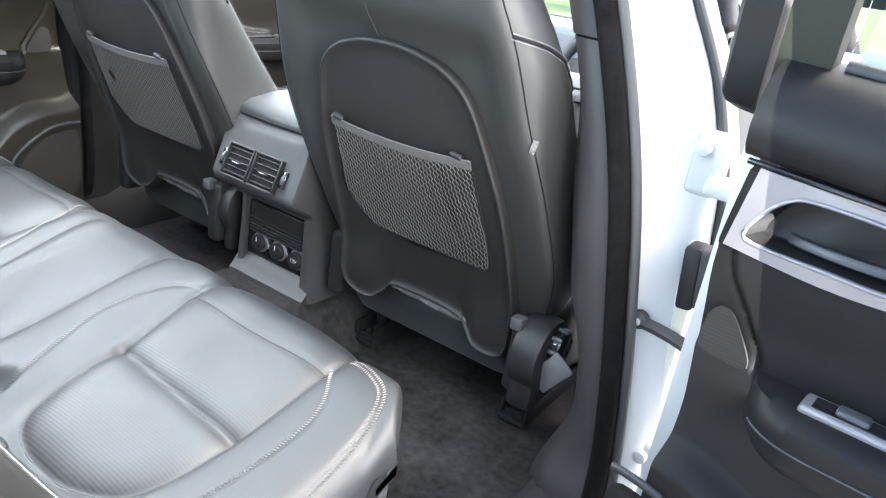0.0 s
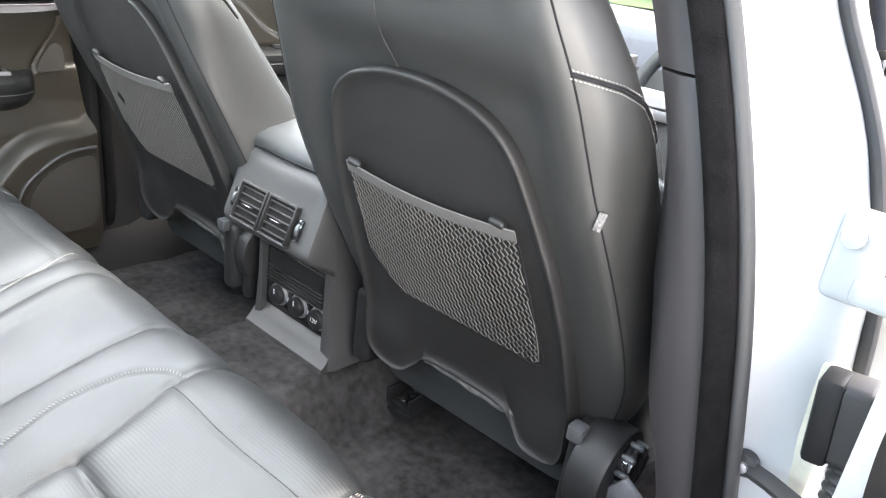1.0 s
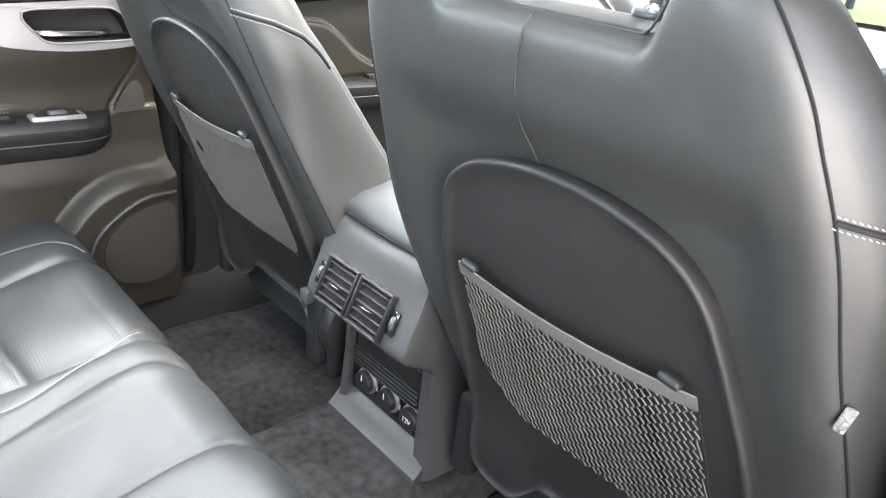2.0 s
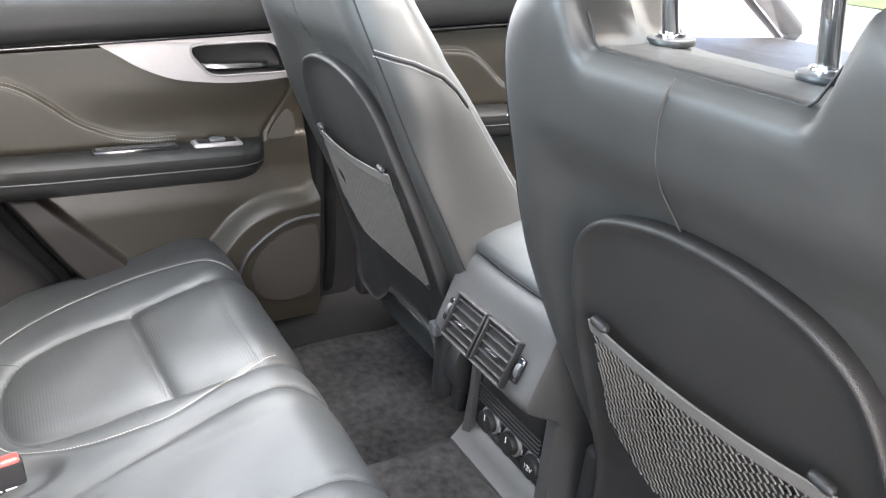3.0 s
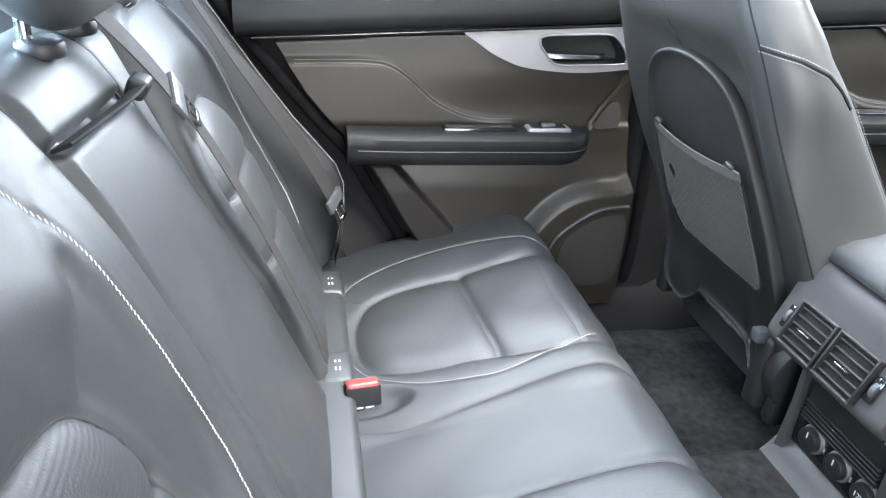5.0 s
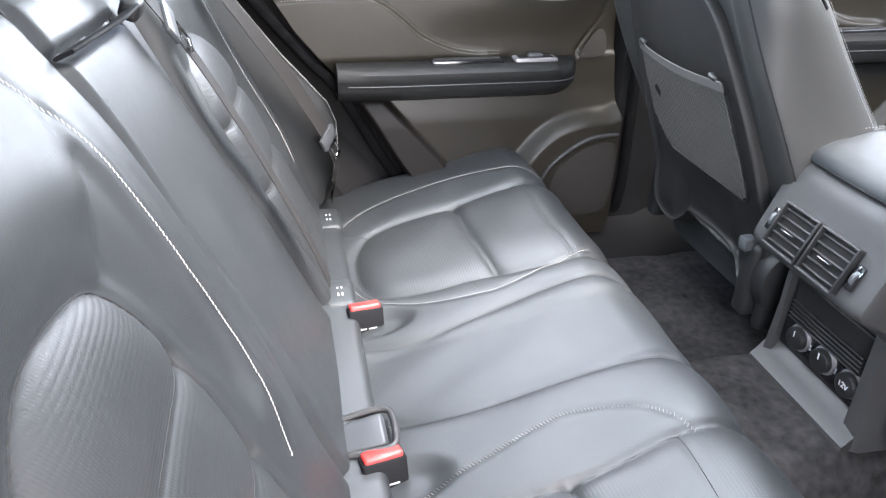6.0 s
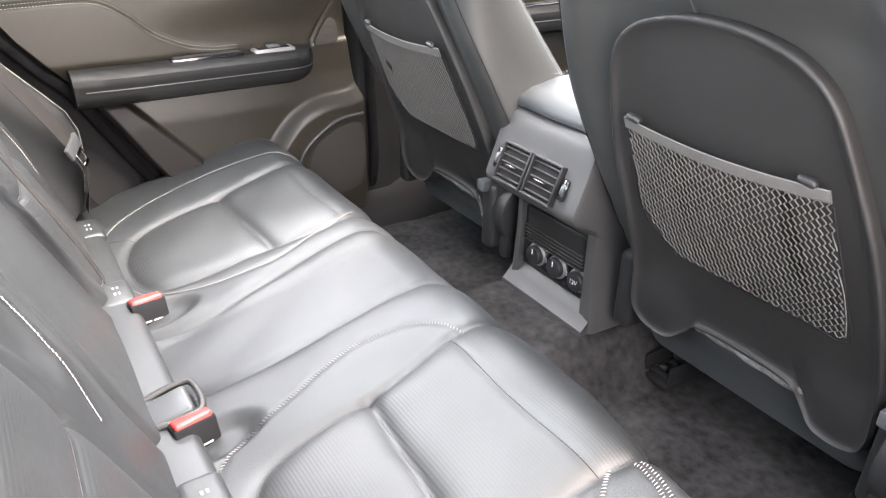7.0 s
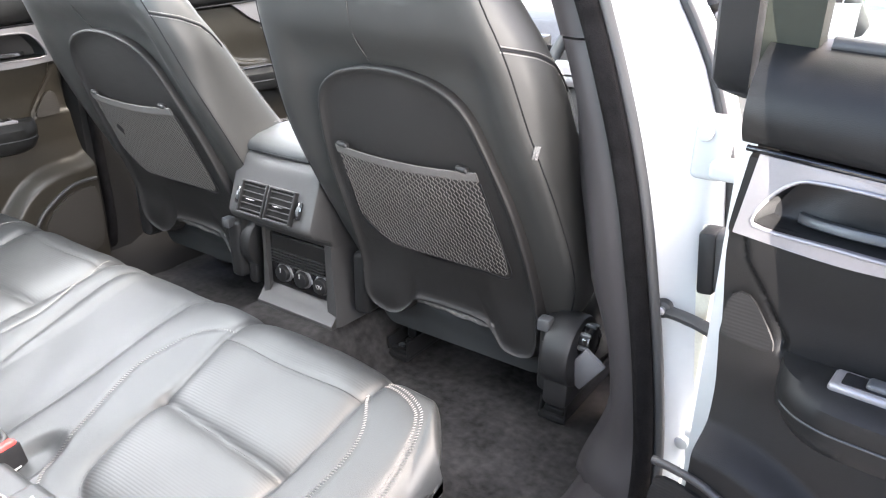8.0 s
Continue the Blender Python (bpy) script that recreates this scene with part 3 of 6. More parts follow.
def headrest(cx, w, zc, label):
    e = thing("rear_headrest", label, "headrest", (cx, -0.98, 1.16))
    rings = []
    for k in np.linspace(-1, 1, 17):
        s = math.sqrt(max(0.0, 1 - abs(k) ** 5))
        rings.append([(k * w / 2, 0.012 + (0.052 * s + 0.004) * math.cos(a) - 0.02 * math.sin(a), zc - 1.16 + (0.070 * s + 0.004) * math.sin(a)) for a in np.linspace(0, 2 * math.pi, 24, endpoint=False)])
    loft("cushion", rings, LEATHER, e)
    for dx in (-0.06, 0.06):
        part("post", disc(0.007, 0.10, Matrix.Translation((dx, 0.0, 0.01)), 14, 0.001), CHROME, e)
        part("guide", disc(0.022, 0.016, Matrix.Translation((dx, 0.012, -0.005)), 24, 0.004), PLASTIC, e)
    return e


headrest(-0.09, 0.25, 1.245, "low black leather centre headrest on the rear backrest")
headrest(-0.43, 0.27, 1.275, "black leather outer headrest on the narrow rear backrest")
headrest(0.40, 0.27, 1.275, "black leather outer headrest on the wide rear backrest")

# Side wings between the backrest and the door opening
for sgn, edge, far, swell in ((-1, -0.655, -0.775, 0.148), (1, 0.650, 0.725, 0.035)):
    wing = thing("seat_side_bolster", "black leather side bolster beside the rear backrest with double stitching", "seat bolster", (edge, -0.72, 0.58), "rear side bolsters")
    o = np.array(wing.location)
    U, Z = np.meshgrid(np.linspace(0, 0.60, 34), np.linspace(0.575, 1.14, 90), indexing="ij")
    X = edge + (far - edge) * U
    crest = lambda z: swell * np.interp(z, [0.545, 0.60, 0.65, 0.70, 0.741, 0.80, 0.856, 0.961, 1.14], [0.02, 0.40, 0.66, 0.82, 0.84, 0.72, 0.60, 0.44, 0.22])
    prow = crest(Z) * np.sin(np.clip(U / 0.55, 0, 1) * math.pi / 2) ** 0.8 * (1 - 1.15 * ss(U, 0.54, 0.74))
    prow += groove(U - 0.50, 0.02, 0.002)
    sheet("bolster_cover", back_at(X, Z, prow) - o, tuple(-0.08 * BN), LEATHER_SHADED, wing)
    z = np.linspace(0.60, 1.10, 110)
    uz = 0.50 - 0.16 * (1 - ss(z, 0.58, 0.68))
    pr = crest(z) * np.sin(np.clip(uz / 0.55, 0, 1) * math.pi / 2) ** 0.8
    stitches("stitching", back_at(edge + (far - edge) * uz, z, pr) - o, BN, wing, rows=(-0.004, 0.004))

# Gap strip with the child-seat covers
strip = thing("child_seat_strip", "black strip with child-seat anchor covers between cushion and backrest", "trim strip", (MID, -0.735, 0.55))
part("strip_body", box(-0.62, 0.62, 0.000, 0.078, -0.010, 0.038, 0.016, 4), LEATHER, strip)
for cx in (-0.56, -0.27, 0.27, 0.55):
    flap = part("anchor_cover", box(cx - 0.046, cx + 0.046, 0.022, 0.080, 0.012, 0.0415, 0.013, 4), LEATHER, strip)
    for k, (dx, w) in enumerate(((-0.011, 0.006), (0.010, 0.009))):
        for dy in (0.048, 0.055):
            part("printed_mark", box(cx + dx - w / 2, cx + dx + w / 2, dy, dy + 0.003, 0.0410, 0.0419, 0.0003, 1), WHITE_MARK, flap)


def buckle(x, y, z, turn, label, lean=0):
    e = thing("belt_buckle", label, "belt buckle", (x, y, z - 0.06), "belt buckles in the rear bench")
    e.rotation_euler = (radians(16), radians(lean), radians(turn))
    body = part("housing", box(-0.029, 0.029, -0.014, 0.014, 0.0, 0.052, 0.004, 3), THREAD_DARK, e)
    part("release_button", box(-0.0255, 0.0255, -0.0115, 0.0125, 0.046, 0.058, 0.004, 3), RED, body, "red release button")
    part("button_rim", box(-0.027, 0.027, -0.0155, -0.0115, 0.036, 0.057, 0.002, 2), PLASTIC_GREY, body)
    for i, (a, b) in enumerate(((-0.016, -0.002), (0.002, 0.012))):
        part("printed_mark", box(a, b, 0.0135, 0.0145, 0.016, 0.0185, 0.0003, 1), WHITE_MARK, body)
    part("anchor_strap", box(-0.02, 0.02, -0.005, 0.005, -0.05, 0.004, 0.002, 1), WEBBING, e)
    return e


buckle(-0.208, -0.645, 0.606, -84, "black belt buckle with a red release button in the cushion")
buckle(0.130, -0.660, 0.606, -80, "black belt buckle with a red release button beside a spare buckle")
spare = thing("spare_belt_buckle", "grey folded belt buckle lying in its pocket in the cushion", "belt buckle", (0.070, -0.672, 0.578))
tube("pocket_rim", [(0.033, -0.030, 0.012), (0.037, 0.000, 0.017), (0.036, 0.024, 0.020), (0.026, 0.031, 0.021), (0.0, 0.033, 0.022), (-0.026, 0.031, 0.021), (-0.036, 0.024, 0.020), (-0.039, 0.000, 0.016), (-0.038, -0.034, 0.008)], 0.0050, PLASTIC_SOFT, spare)
part("pocket_floor", box(-0.036, 0.036, -0.034, 0.028, -0.020, 0.004, 0.004, 2), PLASTIC, spare)
part("buckle_body", box(-0.029, 0.029, -0.034, 0.024, -0.004, 0.019, 0.006, 4, Matrix.Rotation(radians(14), 4, "X")), PLASTIC_GREY, spare)


def belt(pts, normals, tongue_at, label, width=0.046):
    e = thing("seat_belt", label, "seat belt", pts[0], "rear seat belts")
    o = np.array(pts[0])
    p = smooth_path(pts, 0.012)
    n = np.stack([np.interp(np.linspace(0, 1, len(p)), np.linspace(0, 1, len(normals)), np.array(normals, float)[:, k]) for k in range(3)], 1)
    v, f = sweep(p - o, rounded(width, 0.0016, 0.0007, 1), n)
    raw("webbing", v, f, WEBBING, e)
    i = int(np.argmin(np.linalg.norm(p - np.array(tongue_at), axis=1)))
    t, side, top = frames(p, n)
    m = Matrix(np.column_stack([side[i], t[i], top[i]]).tolist()).to_4x4()
    m.translation = Vector(p[i] - o)
    tongue = part("tongue_grip", box(-0.031, 0.031, -0.014, 0.014, -0.003, 0.006, 0.003, 2, m), PLASTIC_GREY, e, "grey plastic belt tongue grip")
    loop = bmesh.new()
    for (a, b, c, d) in ((-0.014, -0.009, 0.010, 0.046), (0.009, 0.014, 0.010, 0.046), (-0.014, 0.014, 0.040, 0.048), (-0.014, 0.014, 0.010, 0.020)):
        bb = box(a, b, c, d, 0.003, 0.006, 0.0008, 1, m)
        mesh = bpy.data.meshes.new("tmp")
        bb.to_mesh(mesh)
        bb.free()
        loop.from_mesh(mesh)
        bpy.data.meshes.remove(mesh)
    part("tongue_blade", loop, CHROME, tongue, "bright metal tongue blade")
    return e


UP = tuple(BN)
belt([(-0.54, -0.935, 1.20), (-0.575, -0.855, 1.06), (-0.603, -0.800, 0.975), (-0.632, -0.735, 0.865), (-0.652, -0.672, 0.742), (-0.672, -0.652, 0.66), (-0.678, -0.668, 0.585)], [UP, UP, (0.5, 0.75, 0.4), (0.6, 0.7, 0.4), (0.5, 0.8, 0.3), UP], (-0.642, -0.66, 0.74), "grey-black rear belt hanging beside the narrow backrest", 0.038)
belt([tuple(back_at(x, z, o)) for x, z, o in ((-0.105, 1.185, 0.030), (-0.150, 1.115, 0.040), (-0.186, 1.060, 0.042), (-0.222, 0.985, 0.042), (-0.238, 0.86, 0.042), (-0.228, 0.72, 0.040), (-0.215, 0.64, 0.034))], [UP, UP, UP], tuple(back_at(-0.192, 1.05, 0.042)), "dark centre belt lying along the backrest split", 0.040)

# ---- front seats ----
RAKE = 0.35


def seat_pt(u, d, z):
    """A point of a front seat: across, ahead of the rear panel's plane, height above ground."""
    u, d, z = np.broadcast_arrays(np.asarray(u, float), np.asarray(d, float), np.asarray(z, float))
    return np.stack([u, -0.045 - RAKE * (z - 0.93) + d, z], -1)


SZ = [0.54, 0.60, 0.65, 0.73, 0.80, 0.90, 0.97, 1.03, 1.09, 1.15, 1.19, 1.213, 1.235, 1.258, 1.272, 1.284]
SW = [0.190, 0.215, 0.240, 0.262, 0.270, 0.270, 0.264, 0.254, 0.243, 0.231, 0.220, 0.212, 0.198, 0.178, 0.158, 0.130]
SM = [0.250, 0.257, 0.262, 0.270, 0.275, 0.276, 0.277, 0.279, 0.278, 0.265, 0.250, 0.238, 0.219, 0.194, 0.172, 0.140]
SHAPE = smooth_path(list(zip(SZ, SW, SM)), 0.004)
ZK, WK, MK = SHAPE[:, 0], SHAPE[:, 1], SHAPE[:, 2]


def seat_deep(z):
    """Depth of the side bolster's front edge ahead of the rear plane."""
    z = np.asarray(z, float)
    return 0.088 + np.maximum(0.0, 1.14 - z) * 0.375 - 0.010 * ss(z, 1.14, 1.22)


def seat_lean(z):
    """The seat back leans a little towards the far side with its height."""
    return -0.030 * ss(z, 0.70, 1.06) - 0.010 * ss(z, 1.10, 1.25)


CORNER = smooth_path([(0.58, 0.030), (0.70, 0.022), (0.80, 0.012), (0.90, 0.000), (1.0, -0.010), (1.14, -0.017), (1.20, -0.017), (1.25, -0.011), (1.284, 0.006)], 0.004)


def seat_edge(z):
    """How far the cover's rear corner seam lies ahead of the rear plane."""
    return np.interp(z, CORNER[:, 0], CORNER[:, 1])


def seat_ring(z):
    w, m = float(np.interp(z, ZK, WK)), float(np.interp(z, ZK, MK))
    k = float(ss(z, 1.215, 1.30))
    ds = float(seat_edge(z))
    top = float(ss(z, 1.090, 1.165))
    b0 = 0.012 * (1 - top) + (ds - 0.002) * top
    deep = float(seat_deep(z)) * (1 + 0.35 * k)
    dent = 1 - k
    side = m - w
    half = [(0, b0), (w * 0.45, b0), (w * 0.70, b0 * 0.8 + ds * 0.2), (w - 0.035, b0 * 0.15 + ds * 0.85 - 0.003), (w - 0.012, ds), (w, ds + 0.008), (w + side * 0.6, ds + 0.026), (m, ds + 0.060 - 0.022 * k), (m - 0.001, (ds + deep) / 2 + 0.026 * dent), (m - 0.010, deep - 0.012), (m - 0.034, deep + 0.006), (m - 0.075, deep - 0.004), (m * 0.55, deep - 0.045 * dent), (m * 0.25, deep - 0.05 * dent)]
    loop = half + [(-u, d) for u, d in half[:0:-1]]
    p = smooth_path(loop, 0.004, True)
    idx = np.linspace(0, len(p) - 1, 129)[:-1]
    return np.stack([np.interp(idx, np.arange(len(p)), p[:, k]) for k in range(2)], 1)


def seat_z(u, z):
    """Heights with the dip for the headrest at the top."""
    u = np.asarray(u, float)
    c = 1 - ss(np.abs(u), 0.098, 0.128)
    low = np.where(z > 1.20, 1.20 + (z - 1.20) * 0.42, z)
    return c * low + (1 - c) * (z + 0.012 * ss(z, 1.19, 1.265))


def seat_hem(u, d, z):
    """The cover's lower hem rises along the flanks."""
    rise = 0.668 + 0.95 * np.maximum(0.0, d - 0.055)
    on = ss(d, 0.012, 0.030)
    return np.maximum(z, np.where(z < 0.80, on * np.minimum(rise, 0.80) + (1 - on) * z, z))


def front_seat(cx, label, tagged_side=True):
    e = thing("front_seat", label, "car seat", (cx, 0.2, 0.38), "front seats")
    o = np.array((0, 0.2, 0.38))
    rings = []
    for z in np.r_[np.linspace(0.632, 1.19, 60), np.linspace(1.196, 1.284, 24)]:
        r = seat_ring(z)
        rings.append(seat_pt(r[:, 0], r[:, 1], seat_hem(r[:, 0], r[:, 1], seat_z(r[:, 0], z))) - o)
    # close the top between its rear and front edges
    r = seat_ring(1.284)
    for f in (0.86, 0.62, 0.34, 0.03):
        d = 0.058 + (r[:, 1] - 0.058) * f
        rings.append(seat_pt(r[:, 0] * (0.97 + 0.03 * f), d, seat_z(r[:, 0], 1.284) + 0.0025 * (1 - f)) - o)
    loft("backrest", rings, LEATHER_SEAT, e, sharp=70)
    # seams and stitches on the cover
    for s in (-1, 1):
        zz = np.linspace(0.68, 1.262, 100)
        w = np.interp(zz, ZK, WK)
        v, f = sweep(seat_pt(s * (w + 0.0004), seat_edge(zz) + 0.0078, seat_z(s * w, zz)) - o, ring(0.0013, 6), (0, -1, 0))
        raw("seam", v, f, THREAD_DARK, e)
        # yoke seam over the side, running into the bolster's front edge
        path = []
        for dd in np.linspace(-0.012, 0.094, 40):
            hz = float(np.interp(dd, [-0.02, 0.03, 0.064, 0.082, 0.094], [1.152, 1.140, 1.124, 1.104, 1.080]))
            rr = seat_ring(hz)
            rr = rr[rr[:, 0] * s > np.interp(hz, ZK, WK) - 0.014]
            rr = rr[np.argsort(rr[:, 1])]
            path.append(seat_pt(s * 0.0006 + np.interp(dd, rr[:, 1], rr[:, 0]), dd, hz) - o)
        path = smooth_path(np.array(path)[1:], 0.0045)
        nn = np.stack([np.full(len(path), float(s)), np.linspace(-1, 0.3, len(path)), np.zeros(len(path))], 1)
        stitches("stitching", path, nn, e, rows=(-0.004, 0.004), length=0.0034, wide=0.0010)
        v, f = sweep(path, ring(0.0022, 6), nn)
        raw("seam", v, f, THREAD_DARK, e)
        # stitched front edge of the side bolster
        zz = np.linspace(0.80, 1.085, 70)
        m = np.interp(zz, ZK, MK)
        deep = seat_deep(zz)
        stitches("stitching", seat_pt(s * (m - 0.009), deep - 0.010, zz) - o, (s, 0.35, 0), e, rows=(-0.0035, 0.0035), wide=0.0010, length=0.004)
    mz = np.linspace(1.094, 1.232, 30)
    mu = -np.interp(mz, [1.094, 1.138, 1.172, 1.20, 1.232], [0.024, 0.026, 0.020, 0.012, 0.0])
    v, f = sweep(seat_pt(mu, np.interp(mz, [1.094, 1.115, 1.14, 1.165, 1.20, 1.222, 1.232], [0.008, -0.002, -0.013, -0.0195, -0.0195, -0.016, -0.010]), mz) - o, ring(0.0010, 6), (0, -1, 0))
    raw("seam", v, f, SEAM, e)
    uu = np.linspace(-0.108, 0.108, 40)
    dip = 1.234 + 0.030 * ss(np.abs(uu), 0.092, 0.112)
    v, f = sweep(seat_pt(uu, 0.0025 + 0.006 * ss(dip, 1.234, 1.26), dip) - o, ring(0.0011, 6), (0, -1, 0))
    raw("seam", v, f, SEAM, e)

    # rear panel: an arched shell with a rounded rim
    u0 = 0.0
    half = [(0.0, 1.098), (0.05, 1.094), (0.10, 1.080), (0.134, 1.058), (0.154, 1.030), (0.168, 0.99), (0.180, 0.94), (0.191, 0.88), (0.197, 0.80), (0.200, 0.72), (0.204, 0.64), (0.203, 0.600)]
    foot = [(0.190, 0.572), (0.160, 0.560), (0.126, 0.566), (0.102, 0.588), (0.078, 0.612), (0.0, 0.618)]
    loop = half + foot + [(-u, z) for u, z in (half + foot)[-2:0:-1]]
    # the rounded lobes beside the foot rail hang lower and stand proud
    outline = smooth_path(loop, 0.005, True)[:-1]
    centre = np.array((0.0, 0.84))
    run_in = np.linalg.norm(outline - centre, axis=1)
    rings = []
    for inset, d in ((0.0, 0.030), (0.000, 0.006), (0.0006, 0.000), (0.0022, -0.0042), (0.0050, -0.0058), (0.0080, -0.0046), (0.0110, -0.0014), (0.0150, 0.0016), (0.026, 0.0042), (0.050, 0.0060), (0.090, 0.0066), (0.130, 0.0066)):
        q = centre + (outline - centre) * ((run_in + 0.004 - inset) / run_in)[:, None]
        low = (1 - ss(q[:, 1], 0.585, 0.70)) * ss(np.abs(q[:, 0]), 0.085, 0.135)
        rings.append(seat_pt(q[:, 0] + u0, d - 0.004 - low * 0.020 * min(1.0, inset / 0.008), q[:, 1]) - o)
    for scale in (0.5, 0.25, 0.06):
        q = centre + (outline - centre) * scale
        rings.append(seat_pt(q[:, 0] + u0, 0.0026, q[:, 1]) - o)
    panel = loft("back_panel", rings, PANEL, e, "soft black back panel with a raised rim", sharp=80)
    # net pocket
    wt = lambda z: np.interp(z, [0.74, 0.80, 0.93], [0.160, 0.157, 0.148])
    strands_v, strands_f = [], []

    def bulge(u, z):
        a = np.clip(1 - (u / 0.16) ** 2, 0, 1)
        b = np.clip((z - 0.735) / 0.2, 0, 1)
        return -0.010 - 0.010 * a * (0.4 + 0.6 * b)

    pitch_u, pitch_z = 0.0074, 0.0052
    rows = int(0.185 / pitch_z)
    cols = int(0.34 / pitch_u)
    for c in range(cols):
        pts = []
        for r in range(rows + 1):
            z = 0.930 - r * pitch_z
            u = -0.17 + c * pitch_u + pitch_u * 0.33 * (1 if (r + c) % 2 else -1) + 0.005 * math.sin(r * 0.16 + c * 0.10) + 0.02 * (r / rows)
            low = 0.742 + 0.055 * float(ss(-u, 0.09, 0.155))
            torn = not tagged_side and math.hypot(u + 0.105, (z - 0.862) / 1.4) < 0.009
            if abs(u) < wt(z) and z > low and not torn:
                pts.append(seat_pt(u, bulge(u, z) - 0.0008 * ((r + c) % 2), z) - o)
            if len(pts) > 2 and (torn or r == rows):
                v, f = sweep(np.array(pts), ring(0.0010, 4), (0, -1, 0))
                strands_f += [tuple(i + len(strands_v) for i in g) for g in f]
                strands_v += list(v)
                pts = []
    net = raw("pocket_net", strands_v, strands_f, NET, e, "grey elastic mesh of the map pocket", sharp=80)
    hem = [(-0.148, 0.93), (-0.156, 0.86), (-0.158, 0.80), (-0.135, 0.768), (-0.095, 0.750), (0.0, 0.744), (0.10, 0.742), (0.159, 0.744), (0.157, 0.80), (0.152, 0.87), (0.147, 0.925)]
    p = smooth_path(hem, 0.008)
    v, f = sweep(seat_pt(p[:, 0], -0.008, p[:, 1]) - o, ring(0.0013, 6), (0, -1, 0))
    raw("net_hem", v, f, THREAD_DARK, net)
    uu = np.linspace(-0.149, 0.149, 40)
    v, f = sweep(seat_pt(uu, bulge(uu, 0.932 + 0 * uu) - 0.002, 0.936 - 0.010 * np.cos(uu / 0.15 * 1.3) + 0.006) - o, rounded(0.0026, 0.017, 0.001, 1)[::-1], (0, -0.35, 1))
    raw("net_band", v, f, BAND, net, "grey elastic top band")
    for u in (-0.132, 0.122):
        c = Vector(seat_pt(u, -0.012, 0.948) - o)
        part("net_toggle", box(-0.012, 0.012, -0.006, 0.006, -0.0055, 0.0055, 0.005, 3, Matrix.Translation(c) @ Matrix.Rotation(radians(6), 4, "Y")), PLASTIC, net)
    # felt-edged lower closing panel
    uu = np.linspace(-0.085, 0.150, 30)
    v, f = sweep(seat_pt(uu, 0.012, 0.606 - 0.003 * np.sin(uu * 30) - 0.002 * np.sin(uu * 113)) - o, rounded(0.03, 0.018, 0.007), (0, 0, 1))
    raw("felt_edge", v, f, FELT_PALE, e, "frayed grey felt edge")
    # recliner covers at both feet
    for s in (-1, 1):
        au = 0.232 if s < 0 or tagged_side else 0.176
        arm = part("side_arm", box(s * au - 0.020, s * au + 0.020, -0.03 + 0.03 * (s < 0), 0.06, 0.53, 0.675, 0.012, 3, Matrix.Translation((0, -0.145, -0.38))), PLASTIC, e)
        if s > 0: part("arm_clip", box(au - 0.018, au + 0.006, -0.044, -0.020, 0.660, 0.684, 0.004, 2, Matrix.Translation((0, -0.145, -0.38))), PLASTIC_GREY, arm)
        if s < 0:
            continue
        cu_, cy_, cw_ = (0.258, -0.140, 0.055) if tagged_side else (0.212, -0.108, 0.036)
        hub = part("recliner_cover", disc(0.068, cw_, Matrix.Translation((cu_, cy_, 0.236)) @ Matrix.Rotation(radians(90), 4, "Y"), 40, 0.008), PLASTIC, e)
        part("cover_box", box(cu_ - cw_ / 2 + 0.002, cu_ + cw_ / 2 - 0.002, cy_ - 0.050, cy_ + 0.08, 0.135, 0.228, 0.012, 2), PLASTIC, e)
        part("screw", disc(0.006, 0.008, Matrix.Translation((cu_ + 0.018, cy_ - 0.052, 0.204) if tagged_side else (cu_ + 0.018, cy_ + 0.006, 0.212)) @ Matrix.Rotation(radians(90), 4, "X" if tagged_side else "Y"), 16, 0.002), WHITE_MARK, hub, "bright screw cap")
        if tagged_side:
            knob = part("adjuster_knob", disc(0.030, 0.022, Matrix.Translation((cu_ + 0.036, -0.140, 0.262)) @ Matrix.Rotation(radians(90), 4, "Y"), 28, 0.004), PLASTIC_GLOSS, e, "ribbed black adjuster knob")
            for a in range(8):
                part("knob_rib", box(-0.004, 0.004, 0.026, 0.034, -0.010, 0.010, 0.002, 1, Matrix.Translation((cu_ + 0.038, -0.140, 0.262)) @ Matrix.Rotation(radians(90), 4, "Y") @ Matrix.Rotation(radians(45 * a), 4, "Z")), PLASTIC_GREY, knob)
    # seat base, rails
    base = []
    for y, w, zt, zb in ((-0.10, 0.20, 0.20, 0.13), (-0.05, 0.25, 0.24, 0.11), (0.10, 0.262, 0.285, 0.10), (0.30, 0.262, 0.315, 0.11), (0.42, 0.255, 0.32, 0.13), (0.47, 0.235, 0.29, 0.16)):
        pr = rounded(2 * w, zt - zb, 0.035, 5)
        base.append([(a, y, (zt + zb) / 2 + b + 0.02 * ss(abs(a), 0.14, 0.24) * (b > 0)) for a, b in pr])
    loft("seat_cushion", base, LEATHER, e)
    stitches("stitching", [(-0.15, 0.02, 0.30), (-0.17, 0.2, 0.328), (-0.165, 0.40, 0.338)], (0, 0, 1), e)
    ry = 0.0 if tagged_side else 0.13
    for s in (-1, 1):
        rail = part("seat_rail", box(s * 0.20 - 0.030, s * 0.20 + 0.030, ry - 0.06, 0.42, 0.004, 0.018, 0.004, 2), PLASTIC, e)
        for q in (-0.028, 0.028):
            part("rail_flange", box(s * 0.20 + q - 0.003, s * 0.20 + q + 0.003, ry - 0.055, 0.42, 0.014, 0.054, 0.002, 2), PLASTIC, rail)
        part("rail_stop", box(s * 0.20 - 0.022, s * 0.20 + 0.022, ry - 0.050, ry - 0.038, 0.014, 0.030, 0.003, 2), PLASTIC, rail)
        part("rail_slider", box(s * 0.20 - 0.014, s * 0.20 + 0.014, ry, 0.36, 0.032, 0.10, 0.004, 1), PLASTIC, rail)
